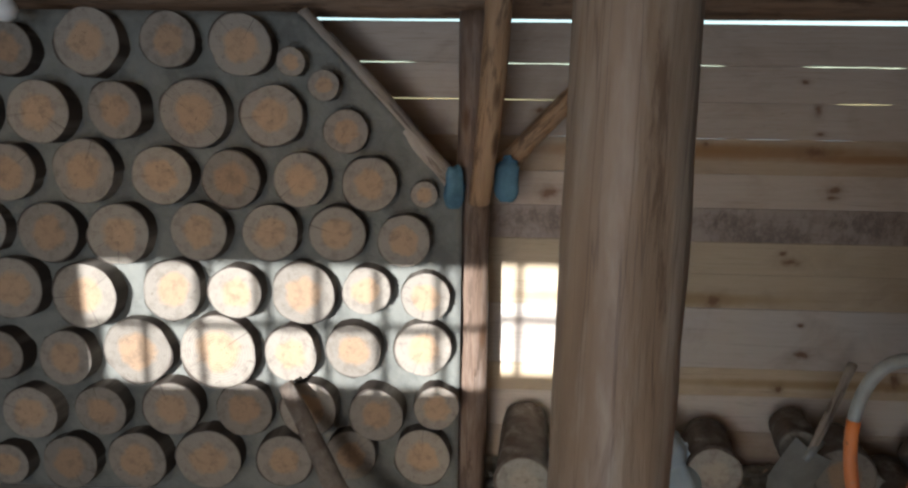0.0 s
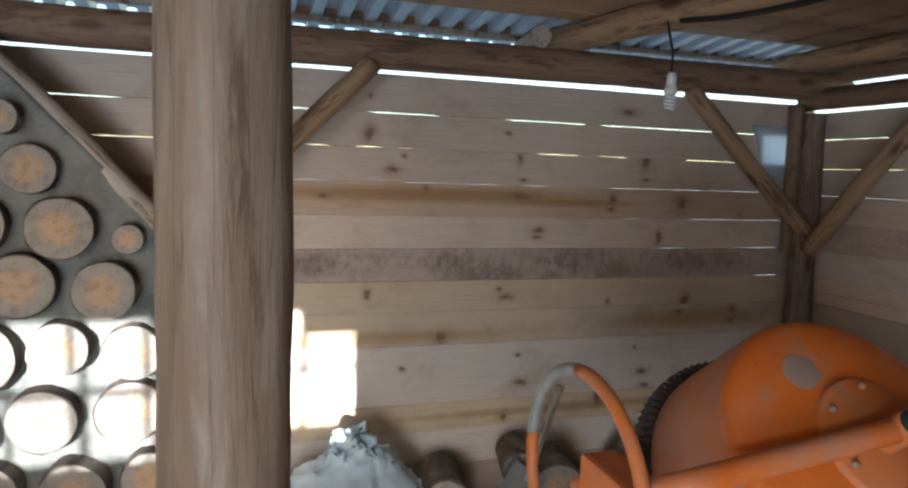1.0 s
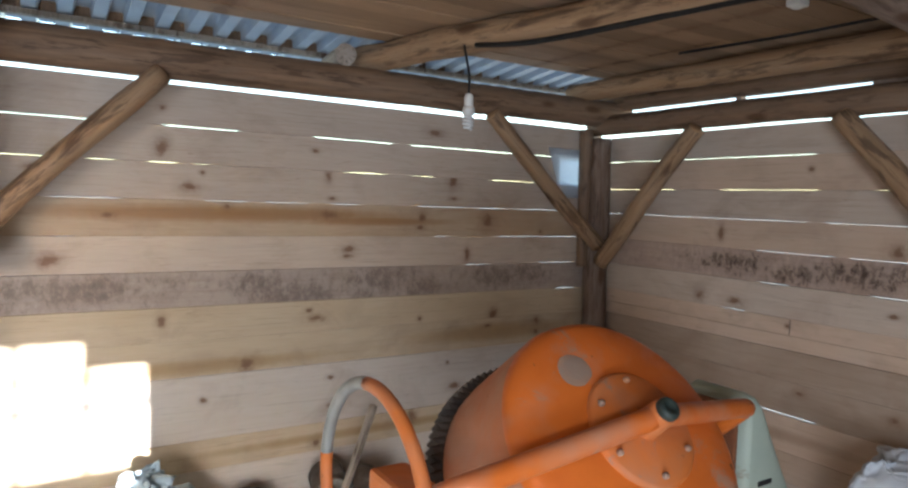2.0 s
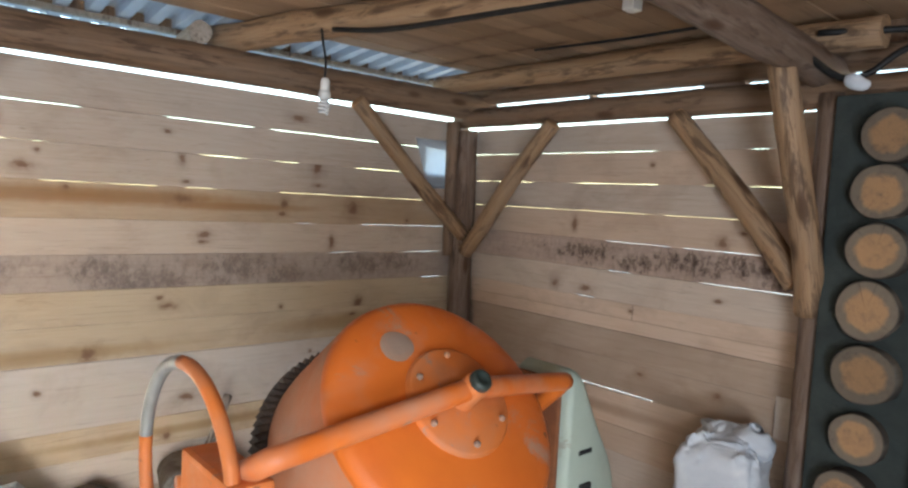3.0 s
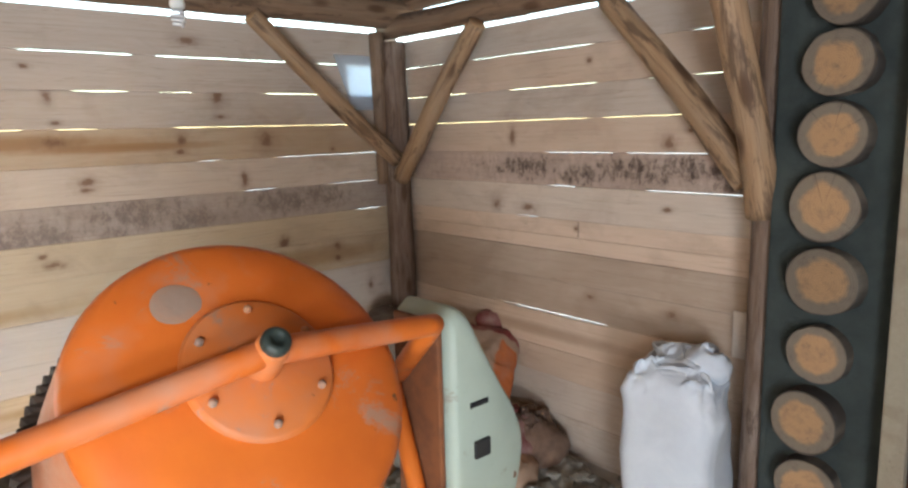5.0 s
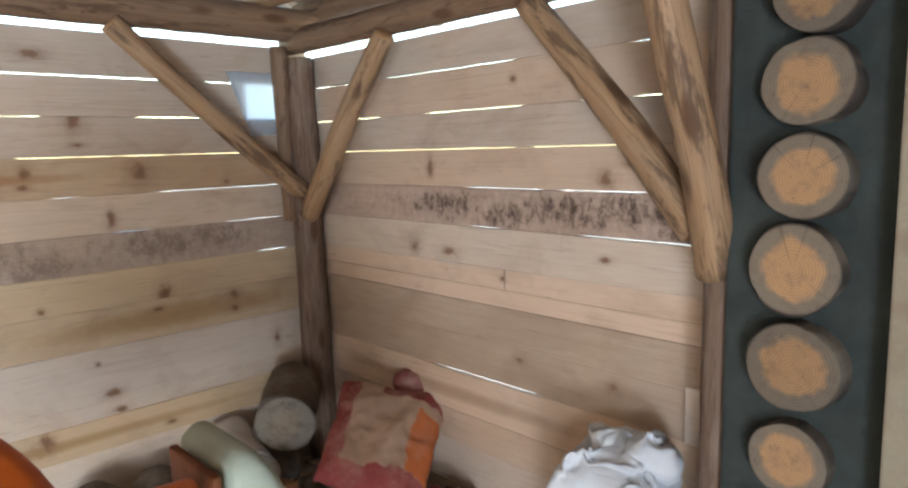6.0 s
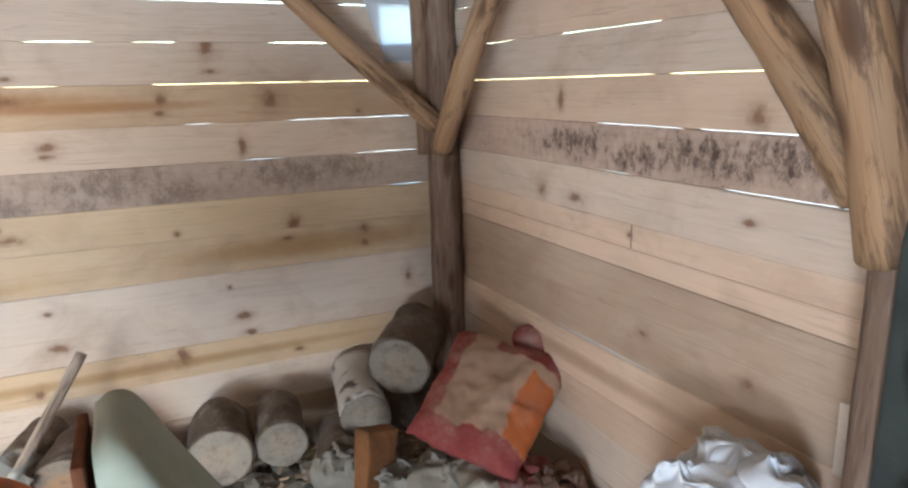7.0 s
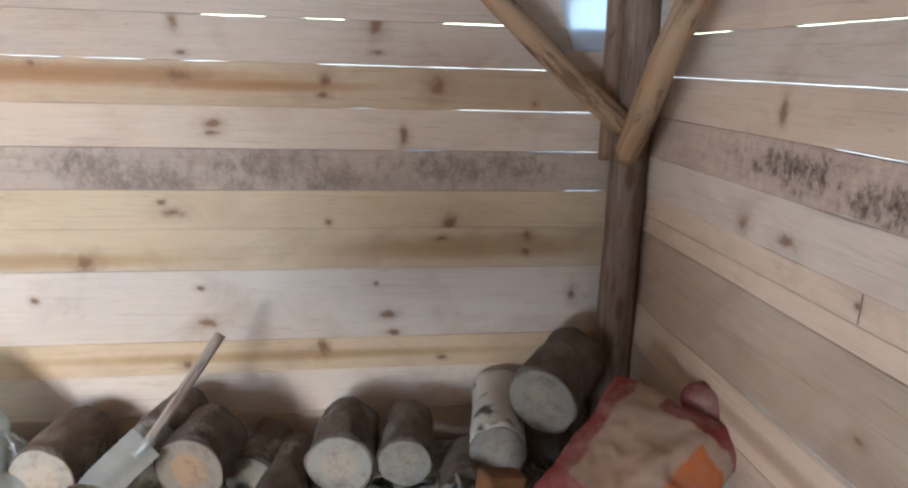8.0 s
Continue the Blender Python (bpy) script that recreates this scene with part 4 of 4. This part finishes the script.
    part("bolt", lathe_bm([(0.0, 0.018), (0.006, 0.0175), (0.0075, 0.014), (0.0075, 0.004)], 6), WORN, drum, "", False, pose(0.105 * math.cos(a), 0.105 * math.sin(a), 0.0))
part("paint_patch", lathe_bm([(0.0, 0.0), (0.02, -0.0004), (0.036, -0.0012), (0.044, -0.003)], 24), WORN, drum, "bare grey patch", True, pose(-0.085, 0.150, -0.0115, -6.2, -3.5, 0))
bm = bmesh.new()
TEETH = 96
prev = first = None
for k in range(TEETH * 2):
    a = 2 * math.pi * k / (TEETH * 2)
    r = 0.334 if k % 2 else 0.319
    ring = [bm.verts.new((q * math.cos(a), q * math.sin(a), z)) for q, z in ((r, -0.335), (r, -0.372), (0.300, -0.378), (0.300, -0.325))]
    if prev:
        for j in range(4):
            bm.faces.new((prev[j], prev[(j + 1) % 4], ring[(j + 1) % 4], ring[j]))
    first, prev = first or ring, ring
for j in range(4):
    bm.faces.new((prev[j], prev[(j + 1) % 4], first[(j + 1) % 4], first[j]))
part("ring_gear", bm, IRON, drum, "black toothed ring gear")

YL, YR = Vector((1.165, 1.0, 1.105)), Vector((2.015, 1.055, 1.115))
YC = HUB + AX * 0.055
PL, PR = Vector((1.13, 1.25, 0.955)), Vector((2.06, 1.25, 0.945))
yoke = part("yoke", tube_bm([PL, YL + (PL - YL) * 0.08, YL, YL + (YC - YL) * 0.06, YC + (YL - YC) * 0.12, YC, YC + (YR - YC) * 0.12, YR + (YC - YR) * 0.06, YR, YR + (PR - YR) * 0.08, PR], 0.0235, 16),
            ORANGE, mixer, "bent orange tube under the drum", True, inv)
part("hub_sleeve", lathe_bm([(0.0, 0.080), (0.026, 0.080), (0.028, 0.076), (0.032, 0.0)], 24), ORANGE2, mixer, "", True, inv @ along(HUB, HUB + AX))
cap = part("hub_cap", lathe_bm([(0.0, 0.094), (0.010, 0.094), (0.012, 0.098), (0.019, 0.098), (0.023, 0.095), (0.0245, 0.090), (0.0245, 0.079)], 28), CAP, mixer, "dark round grease cap", True, inv @ along(HUB, HUB + AX))
part("bracket", box_bm(1.105, 1.19, 1.02, 1.26, 0.93, 1.06, 0.012), ORANGE2, mixer, "orange pivot plate", False, inv @ pose(0, 0, 0))
# tilting wheel
def rim_arc(a0, a1, r):
    return tube_bm([(1.122, 1.28 + 0.245 * math.cos(a), 0.972 + 0.245 * math.sin(a)) for a in [a0 + (a1 - a0) * k / 40 for k in range(41)]], r, 12)


wheel = part("hand_wheel", rim_arc(1.45, 2 * math.pi + 0.12, 0.0145), ORANGE2, mixer, "orange tilting wheel", True, inv)
part("worn_rim", rim_arc(0.10, 1.47, 0.0142), STEEL, wheel, "rim with paint worn to grey", True)
for k in range(2):
    a = (-0.6, math.pi + 0.6)[k]
    part("spoke", tube_bm([(1.137, 1.28, 0.972), (1.123, 1.28 + 0.24 * math.cos(a), 0.972 + 0.24 * math.sin(a))], 0.010, 8), ORANGE2, mixer, "", True, inv)
part("axle", tube_bm([(1.107, 1.28, 0.972), (1.22, 1.27, 0.968)], 0.022, 12), ORANGE, mixer, "", True, inv)
# drive housing
bm = bmesh.new()
outline = [(p.x, p.y) for p in smooth_line([(2.037, 1.150, 0), (2.065, 1.165, 0), (2.10, 1.15, 0), (2.15, 1.07, 0), (2.215, 0.97, 0), (2.275, 0.88, 0), (2.31, 0.79, 0),
                                            (2.30, 0.70, 0), (2.26, 0.61, 0), (2.17, 0.54, 0), (2.06, 0.52, 0), (2.035, 0.55, 0)], 4)]
loops = []
for y, s in ((1.100, 0.86), (1.106, 0.93), (1.120, 0.98), (1.145, 1.0), (1.29, 1.0), (1.31, 0.95)):
    loops.append([bm.verts.new((2.180 + (x - 2.12) * s * 0.88, y, 0.78 + (z - 0.83) * s)) for x, z in outline])
for a, b in zip(loops, loops[1:]):
    for k in range(len(a)):
        bm.faces.new((a[k], a[(k + 1) % len(a)], b[(k + 1) % len(a)], b[k]))
bm.faces.new(loops[0])
bm.faces.new(loops[-1])
bmesh.ops.recalc_face_normals(bm, faces=bm.faces)
housing = part("drive_housing", bm, GREEN, mixer, "pale green sheet metal drive housing", True, inv)
part("rim", box_bm(2.082, 2.097, 1.125, 1.29, 0.60, 1.09, 0.005), RUST, mixer, "rusty housing edge", False, inv)
# black boxes put the dark of a hole and a crease on the housing
part("switch", box_bm(2.165, 2.215, 1.092, 1.108, 0.74, 0.785, 0.005), RUBBER, mixer, "dark patch for a hole", False, inv)
part("slot", box_bm(2.155, 2.215, 1.098, 1.107, 0.87, 0.885, 0.003), RUBBER, mixer, "", False, inv)
for x, s in ((1.14, -1), (2.04, 1)):
    for y1 in (0.95, 1.58):
        part("leg", tube_bm([(x, 1.25, 0.93), (x + 0.03 * s, y1, -0.08)], 0.022, 10), ORANGE, mixer, "", True, inv)
part("cross_bar", tube_bm([(1.12, 1.06, 0.30), (2.06, 1.06, 0.30)], 0.018, 10), ORANGE, mixer, "", True, inv)
for x in (1.06, 2.12):
    tyre = part("wheel", lathe_bm([(0.045, -0.025), (0.105, -0.025), (0.115, -0.012), (0.115, 0.012), (0.105, 0.025), (0.045, 0.025), (0.045, -0.025)], 28), RUBBER, mixer, "black rubber wheel", True, inv @ pose(x, 1.58, 0.015, 0, 90, 0))

# ---- sacks and bags ----
sack = thing("paper_sack", "brown paper sack with red ends tilted on a heap", "sack", at=(3.275, 2.385, 0.255))
SU, SV = Vector((0.27, -0.28, -0.11)).normalized(), Vector((0.35, 0.30, 0.19)).normalized()
SN = SU.cross(SV).normalized()
SV = SN.cross(SU)
sm = Matrix((SU, SV, SN)).transposed().to_4x4()


def full_sack(w=0.46, h=0.56, t=0.19, cuts=44):
    """A flat filled paper sack: a cushion with pointed corners, pressed folds and a slumped middle."""
    bm = bmesh.new()
    sides = []
    for sign in (1, -1):
        rows = []
        for i in range(cuts + 1):
            u = 2 * i / cuts - 1
            row = []
            for k in range(cuts + 1):
                v = 2 * k / cuts - 1
                p = Vector((u * w / 2 * (1 - 0.05 * (1 - v * v)), v * h / 2 * (1 - 0.04 * (1 - u * u)), 0.0))
                p.y *= 1 + 0.10 * (1 + u) * max(0.0, v)
                p.x *= 1 + 0.06 * v
                swell = math.sqrt(max(0.0, (1 - u ** 4) * (1 - v ** 4)))
                q = Vector((p.x * 6, p.y * 6, 3.3 * sign))
                crease = 0.8 * abs(noise.noise(q * 0.7)) + 0.35 * abs(noise.noise(q * 2.0 + Vector((5, 1, 2))))
                ridge = 0.02 * (1 - min(1.0, abs(p.x - 0.35 * p.y - 0.05) / 0.05))
                p.z = t / 2 + sign * (t / 2 * swell * (1 - 0.38 * crease) + ridge * swell)
                p += 0.012 * noise.noise_vector(Vector((u * 2.1, v * 2.3, 1.0))) + 0.006 * noise.noise_vector(Vector((u * 7, v * 7, 4.0)))
                row.append(bm.verts.new(p))
            rows.append(row)
        for a, b in zip(rows, rows[1:]):
            for k in range(cuts):
                bm.faces.new((a[k], a[k + 1], b[k + 1], b[k])).smooth = True
        sides.append(rows)
    bmesh.ops.remove_doubles(bm, verts=bm.verts, dist=0.002)
    return bm


body = part("body", full_sack(), SACK, sack, "brown crumpled paper", True, sm)
def shell(bm_src, keep, off):
    """Copies the faces of a bag whose centre passes keep, pushed out by off: the printed areas."""
    for v in bm_src.verts:
        v.co += v.normal * off
    bmesh.ops.delete(bm_src, geom=[f for f in bm_src.faces if not keep(f.calc_center_median())], context="FACES")
    return bm_src
part("tied_end", sack_bm(0.23, 0.09, 0.19, 2.0, 0.035, 6.1, 0.7, 40, 28, 0.03), REDPRINT, sack, "folded red end of the sack", True, sm @ pose(0.09, 0.265, 0.075, -62, 0, 14))

wb = thing("white_sack", "full white woven plastic sack with a crumpled top", "sack", at=(3.285, 1.24, -0.1))
part("body", sack_bm(0.33, 0.35, 0.75, 4.8, 0.028, 8.1, 0.18, 84, 66, 0.032), WHITEBAG, wb, "white woven plastic", True, pose(0, 0, 0, 0, 4, 12))
part("fold", sack_bm(0.24, 0.16, 0.12, 2.8, 0.03, 4.4, 0.4, 48, 36, 0.035), WHITEBAG, wb, "crumpled top flap", True, pose(0.06, -0.07, 0.66, 18, 24, 30))

bb = thing("blue_bag", "crumpled pale blue plastic bag beside the board wall", "bag", at=(0.85, 2.93, -0.1))
part("body", sack_bm(0.58, 0.38, 0.50, 2.0, 0.06, 5.7, 0.75, 84, 60, 0.06), BLUEBAG, bb, "pale blue plastic", True)
part("fold", sack_bm(0.34, 0.26, 0.30, 2.0, 0.05, 9.2, 0.7, 64, 44, 0.05), BLUEBAG, bb, "", True, pose(0.20, -0.02, 0.0, 0, 8, 20))

def crumpled(name, label, cat, loc, w, d, h, mat, seed, turn=0.0, wr=0.05, printed_mat=None):
    t = thing(name, label, cat, at=loc)
    part("body", sack_bm(w, d, h, 2.5, wr, seed, 0.5, 64, 40, 0.05), mat, t, "", True, pose(0, 0, 0, 0, 0, turn))
    if printed_mat:
        b = sack_bm(w, d, h, 2.5, wr, seed, 0.5, 64, 40, 0.05)
        b.normal_update()
        part("printed_band", shell(b, lambda c: c.x > w * 0.12 and c.z > h * 0.25, 0.003), printed_mat, t, "red printed part", True, pose(0, 0, 0, 0, 0, turn))
    return t

crumpled("paper_sack", "empty crumpled grey paper sack with red print", "sack", (3.17, 2.24, -0.1), 0.56, 0.40, 0.27, GREYPAPER, 1.3, -25, 0.085, REDPRINT)
crumpled("paper_sack", "empty crumpled brown paper sack", "sack", (3.10, 2.02, -0.1), 0.42, 0.32, 0.15, PAPER, 6.3, 40, 0.075)
crumpled("paper_sack", "empty dusty paper sack on rubble", "sack", (2.95, 2.42, -0.1), 0.36, 0.32, 0.20, GREYPAPER, 2.6, 10, 0.05)
crumpled("paper_sack", "small crumpled torn paper sack", "sack", (2.78, 2.66, -0.1), 0.26, 0.24, 0.20, GREYPAPER, 4.9, 70, 0.045)
crumpled("paper_sack", "dark crumpled bag beside logs", "sack", (3.40, 2.06, -0.1), 0.26, 0.34, 0.24, DARKPAPER, 7.7, 5, 0.075)

# ---- loose logs ----
def loose_log(p0, p1, r, label, skin=BARK, face=END_DUSTY, squash=1.0):
    p0, p1 = Vector(p0), Vector(p1)
    t = thing("log", label, "log", "loose logs", at=p0)
    m = Matrix.Translation(-p0) @ along(p0, p1)
    part("bark", pole_bm((p1 - p0).length, r, r * 0.97, 30, 16, 0.09, 0.0, r * 91 + p0.x), skin, t, "", True, m)
    me = log_end_mesh(r * 57 + p0.x)
    me.materials.append(face)
    ob = new("cut_face", me)
    ob.parent = t
    ob.matrix_basis = m @ Matrix.Rotation(math.pi, 4, "X") @ Matrix.Translation((0, 0, 0.006)) @ Matrix.Diagonal((r * 0.97, r * 0.97, 0.02, 1))
    return t

loose_log((2.32, 2.83, 0.10), (2.36, 3.10, 0.11), 0.128, "short dusty log lying with a pale cut end")
loose_log((2.562, 2.81, 0.108), (2.602, 3.08, 0.128), 0.105, "short dusty log with a pale cut end")
loose_log((3.075, 2.80, 0.345), (3.28, 3.08, 0.39), 0.138, "thick dusty grey log resting on other logs")
loose_log((2.91, 2.78, 0.155), (2.99, 3.2, 0.185), 0.112, "white birch log with dark marks", BIRCH)
loose_log((2.74, 2.63, 0.035), (2.82, 2.95, 0.04), 0.085, "short dusty grey log on the floor")
loose_log((1.80, 2.78, 0.145), (1.85, 3.0, 0.15), 0.130, "dusty log with an orange-brown heart", BARK, END)
loose_log((1.66, 2.90, 0.20), (1.72, 3.15, 0.20), 0.09, "dark bark log behind the shovel")
loose_log((1.28, 2.85, 0.10), (1.33, 3.15, 0.10), 0.12, "dark bark log beside the wall")
loose_log((0.43, 2.72, 0.10), (0.47, 3.2, 0.14), 0.122, "dusty log lying against the boards")
loose_log((3.12, 3.0, 0.06), (3.3, 3.2, 0.08), 0.12, "dark log in the corner under others")
loose_log((2.08, 2.70, -0.005), (2.16, 3.1, 0.0), 0.09, "dusty grey log low on the floor")
loose_log((1.98, 2.92, 0.0), (2.04, 3.2, 0.0), 0.10, "dark bark log on the floor")

scrap = thing("wood_scrap", "orange-brown split wood piece standing in rubble", "wood scrap", at=(2.80, 2.42, -0.1))
bm = box_bm(-0.07, 0.075, -0.04, 0.04, 0.0, 0.37, 0.012)
bmesh.ops.subdivide_edges(bm, edges=bm.edges[:], cuts=3, use_grid_fill=True)
for v in bm.verts:
    v.co += 0.018 * noise.noise_vector(v.co * 9)
part("body", bm, RUSTWOOD, scrap, "", False, pose(0, 0, 0, -8, 14, 20))

# ---- shovel ----
shovel = thing("shovel", "dusty shovel with a grey wooden handle, blade down", "shovel", at=(1.58, 2.72, 0.10))
H0, H1 = Vector((1.665, 2.80, 0.245)), Vector((1.893, 2.99, 0.57))
ob = part("handle", pole_bm((H1 - H0).length, 0.020, 0.020, 14, 10, 0.04, 0, 4.4), GREYPOLE, shovel, "grey wooden handle", True, Matrix.Translation((-1.58, -2.72, -0.10)) @ along(H0, H1))
bm = bmesh.new()
grid = []
for i in range(9):
    v = i / 8
    row = []
    half = 0.078 * (1.0 if v < 0.6 else math.sqrt(max(0.02, 1 - ((v - 0.6) / 0.42) ** 2)))
    for k in range(9):
        u = k / 4 - 1
        row.append((u * half, -0.30 * v, 0.022 * u * u - 0.02 * v * v))
    grid.append(row)
for dz in (0.0, -0.003):
    vs = [[bm.verts.new((x, y, z + dz)) for x, y, z in row] for row in grid]
    for i in range(8):
        for k in range(8):
            bm.faces.new((vs[i][k], vs[i + 1][k], vs[i + 1][k + 1], vs[i][k + 1])).smooth = True
d = (H1 - H0).normalized()
bl = Matrix.Translation(H0 - Vector((1.58, 2.72, 0.10))) @ Matrix(((0.62, d.x, 0.35), (-0.76, d.y, -0.35), (0.17, d.z, 0.86))).to_4x4()
part("blade", bm, STEEL, shovel, "dusty pale steel blade", True, bl)
part("socket", tube_bm([(0, 0.06, 0.006), (0, -0.06, 0.003)], [0.022, 0.014], 12), STEEL, shovel, "", True, bl)

# pole leaning before the cordwood wall
timber("leaning_pole", (-0.10, 2.40, -0.1), (-0.585, 2.73, 0.50), 0.055, 0.034, BARK, "grey barked stick leaning on the log wall", "stick", wob=0.12, rings=24, bend=0.03)

# ---- cables and lamps ----
def cable(name, pts, r, label):
    return tagged(link(name, tube_bm(smooth_line(pts, 8), r, 8), CABLE, None, "", True), label, "cable")

cable("cable", [(2.03, 2.40, 2.215), (2.09, 2.2, 2.195), (2.14, 2.0, 2.19), (2.2, 1.75, 2.195), (2.27, 1.4, 2.2), (2.33, 1.1, 2.2)], 0.011, "black cable slung along the rafter")
cable("cable", [(1.6, 0.95, 2.22), (2.3, 0.93, 2.20), (2.8, 0.95, 2.16), (3.1, 0.96, 2.12), (3.3, 0.93, 2.08), (3.38, 0.86, 2.10), (3.4, 0.72, 2.19), (3.4, 0.4, 2.21), (3.4, -0.5, 2.22)], 0.013, "black cable along the tie beam to the door side")
cable("cable", [(3.25, 1.0, 2.24), (3.36, 0.6, 2.23), (3.38, 0.2, 2.23), (3.38, -0.6, 2.24)], 0.013, "black cable over the door")
cable("cable", [(3.02, 2.2, 2.29), (3.05, 1.7, 2.28), (3.1, 1.3, 2.29)], 0.007, "thin dark cable under the ceiling")
cable("lamp_cord", [(2.0, 2.44, 2.215), (1.985, 2.40, 2.16), (1.99, 2.38, 2.08), (1.985, 2.375, 2.0)], 0.005, "thin black cord of the hanging lamp")
cloth = thing("wrap", "white plastic wrap tied round the cable end", "wrap", at=(3.30, 0.88, 2.03))
part("body", sack_bm(0.045, 0.085, 0.06, 2.2, 0.03, 2.2, 0.3, 40, 26, 0.05), WHITEBAG, cloth, "", True, pose(0, 0, 0, 20, 10, 20))

bulb = thing("hanging_lamp", "white spiral energy-saving bulb hanging on a cord", "lamp", at=(1.985, 2.37, 2.0))
part("socket", lathe_bm([(0.0, 0.012), (0.012, 0.010), (0.018, 0.0), (0.019, -0.045), (0.0, -0.046)], 20), PLASTIC, bulb, "white lamp holder", True)
part("base", lathe_bm([(0.0, -0.04), (0.022, -0.042), (0.026, -0.06), (0.022, -0.075), (0.0, -0.076)], 20), PLASTIC, bulb, "white bulb base", True)
part("spiral_tube", tube_bm([((0.013 + 0.007 * math.sin(math.pi * k / 60)) * math.cos(k * 0.42), (0.013 + 0.007 * math.sin(math.pi * k / 60)) * math.sin(k * 0.42), -0.076 - 0.056 * k / 60) for k in range(61)], 0.0055, 8), GLASSY, bulb, "frosted spiral glass tube", True)
bulb2 = thing("hanging_lamp", "round frosted white bulb under the log beam", "lamp", at=(-1.62, 2.70, 2.08))
part("socket", lathe_bm([(0.0, 0.05), (0.016, 0.05), (0.018, 0.0), (0.0, -0.002)], 18), PLASTIC, bulb2, "", True)
part("cord", tube_bm([(0, 0, 0.04), (0.004, 0, 0.15), (0, 0, 0.248)], 0.004, 8), CABLE, bulb2, "thin black cord", True)
part("glass", lathe_bm([(0.0, 0.0), (0.016, -0.002), (0.022, -0.02), (0.045, -0.05), (0.052, -0.078), (0.042, -0.105), (0.02, -0.12), (0.0, -0.123)], 24), GLASSY, bulb2, "frosted bulb", True)
hook = thing("ceiling_socket", "white plastic socket under the ceiling boards", "socket", at=(2.72, 1.45, 2.31))
part("body", box_bm(-0.03, 0.03, -0.025, 0.025, -0.03, 0.015, 0.006), PLASTIC, hook)
part("rim", lathe_bm([(0.012, -0.03), (0.018, -0.034), (0.022, -0.03)], 18), PLASTIC, hook)

# scraps of cloth under the brace feet
for loc, turn, w in (((0.115, 2.87, 1.25), 20, 0.075), ((0.335, 2.95, 1.27), -15, 0.10)):
    rag = thing("rag", "blue cloth scrap stuffed behind the brace", "rag", at=loc)
    part("body", sack_bm(w, 0.05, 0.19, 2.6, 0.035, loc[0] * 9, 0.2, 36, 30, 0.02), BLUE, rag, "", True, pose(0, 0, 0, 0, 0, turn))

# added sheet, makes the bright daylight patch beside the corner post
sheet = thing("daylight_sheet", "pale translucent sheet added for a patch of daylight on the boards", "plastic sheet", at=(3.30, 3.243, 1.62))
bm = bmesh.new()
rows = []
for i in range(13):
    row = []
    for k in range(9):
        x = -0.17 * (0.35 + 0.65 * i / 12) + (0.09 + 0.17 * (0.35 + 0.65 * i / 12)) * k / 8
        row.append(bm.verts.new((x, -0.006 * abs(noise.noise(Vector((x * 22, i * 0.6, 2)))), 0.30 * i / 12)))
    rows.append(row)
for a, c in zip(rows, rows[1:]):
    for k in range(8):
        bm.faces.new((a[k], a[k + 1], c[k + 1], c[k])).smooth = True
bmesh.ops.solidify(bm, geom=bm.faces[:], thickness=0.0012)
part("body", bm, SHEET, sheet, "", True)

# ---- rubble on the floor ----
bm = bmesh.new()
rng = random.Random(5)
for i in range(900):
    x, y = rng.uniform(0.3, 3.45), rng.uniform(2.2, 3.2)
    if x > 2.5:
        y = rng.uniform(1.5, 3.2)
    stone_bm(bm, (x, y, -0.085 + rng.uniform(0, 0.06)), rng.uniform(0.010, 0.042), rng.random() * 50)
rubble = link("rubble", bm, RUBBLE)
tagged(rubble, "grey mortar crumbs and wood chips on the floor", "rubble", kind="stuff")

bm = bmesh.new()
NXD, NYD = 110, 56
vs = []
for i in range(NXD + 1):
    row = []
    for k in range(NYD + 1):
        x, y = 0.25 + 3.22 * i / NXD, 1.45 + 1.78 * k / NYD
        fade = min(1.0, max(0.0, (y - 1.5 - (0.75 if x < 2.4 else 0.0)) / 0.3))
        h = 0.045 + 0.05 * noise.noise(Vector((x * 3.1, y * 3.1, 4))) + 0.035 * noise.noise(Vector((x * 11, y * 11, 7))) + 0.02 * noise.noise(Vector((x * 27, y * 27, 1)))
        row.append(bm.verts.new((x, y, -0.108 + max(0.0, h) * fade)))
    vs.append(row)
for i in range(NXD):
    for k in range(NYD):
        bm.faces.new((vs[i][k], vs[i + 1][k], vs[i + 1][k + 1], vs[i][k + 1]))
debris = link("debris", bm, RUBBLE)
tagged(debris, "trodden mortar dust, bark and paper scraps along the walls", "debris", kind="stuff")
# wood chips and bark strips
bm = bmesh.new()
for i in range(260):
    x, y = rng.uniform(1.4, 3.4), rng.uniform(2.25, 3.1)
    m = pose(x, y, -0.03 + rng.uniform(0, 0.05), rng.uniform(-25, 25), rng.uniform(-25, 25), rng.uniform(0, 180))
    made = bmesh.ops.create_cube(bm, size=1.0)["verts"]
    sx, sy = rng.uniform(0.02, 0.075), rng.uniform(0.008, 0.022)
    for v in made:
        v.co = m @ Vector((v.co.x * sx, v.co.y * sy * (1.0 if v.co.x > 0 else 0.55), v.co.z * 0.005))
chips = link("wood_chips", bm, CHIPS)
tagged(chips, "scattered pale wood chips and bark strips", "wood chips", kind="stuff")
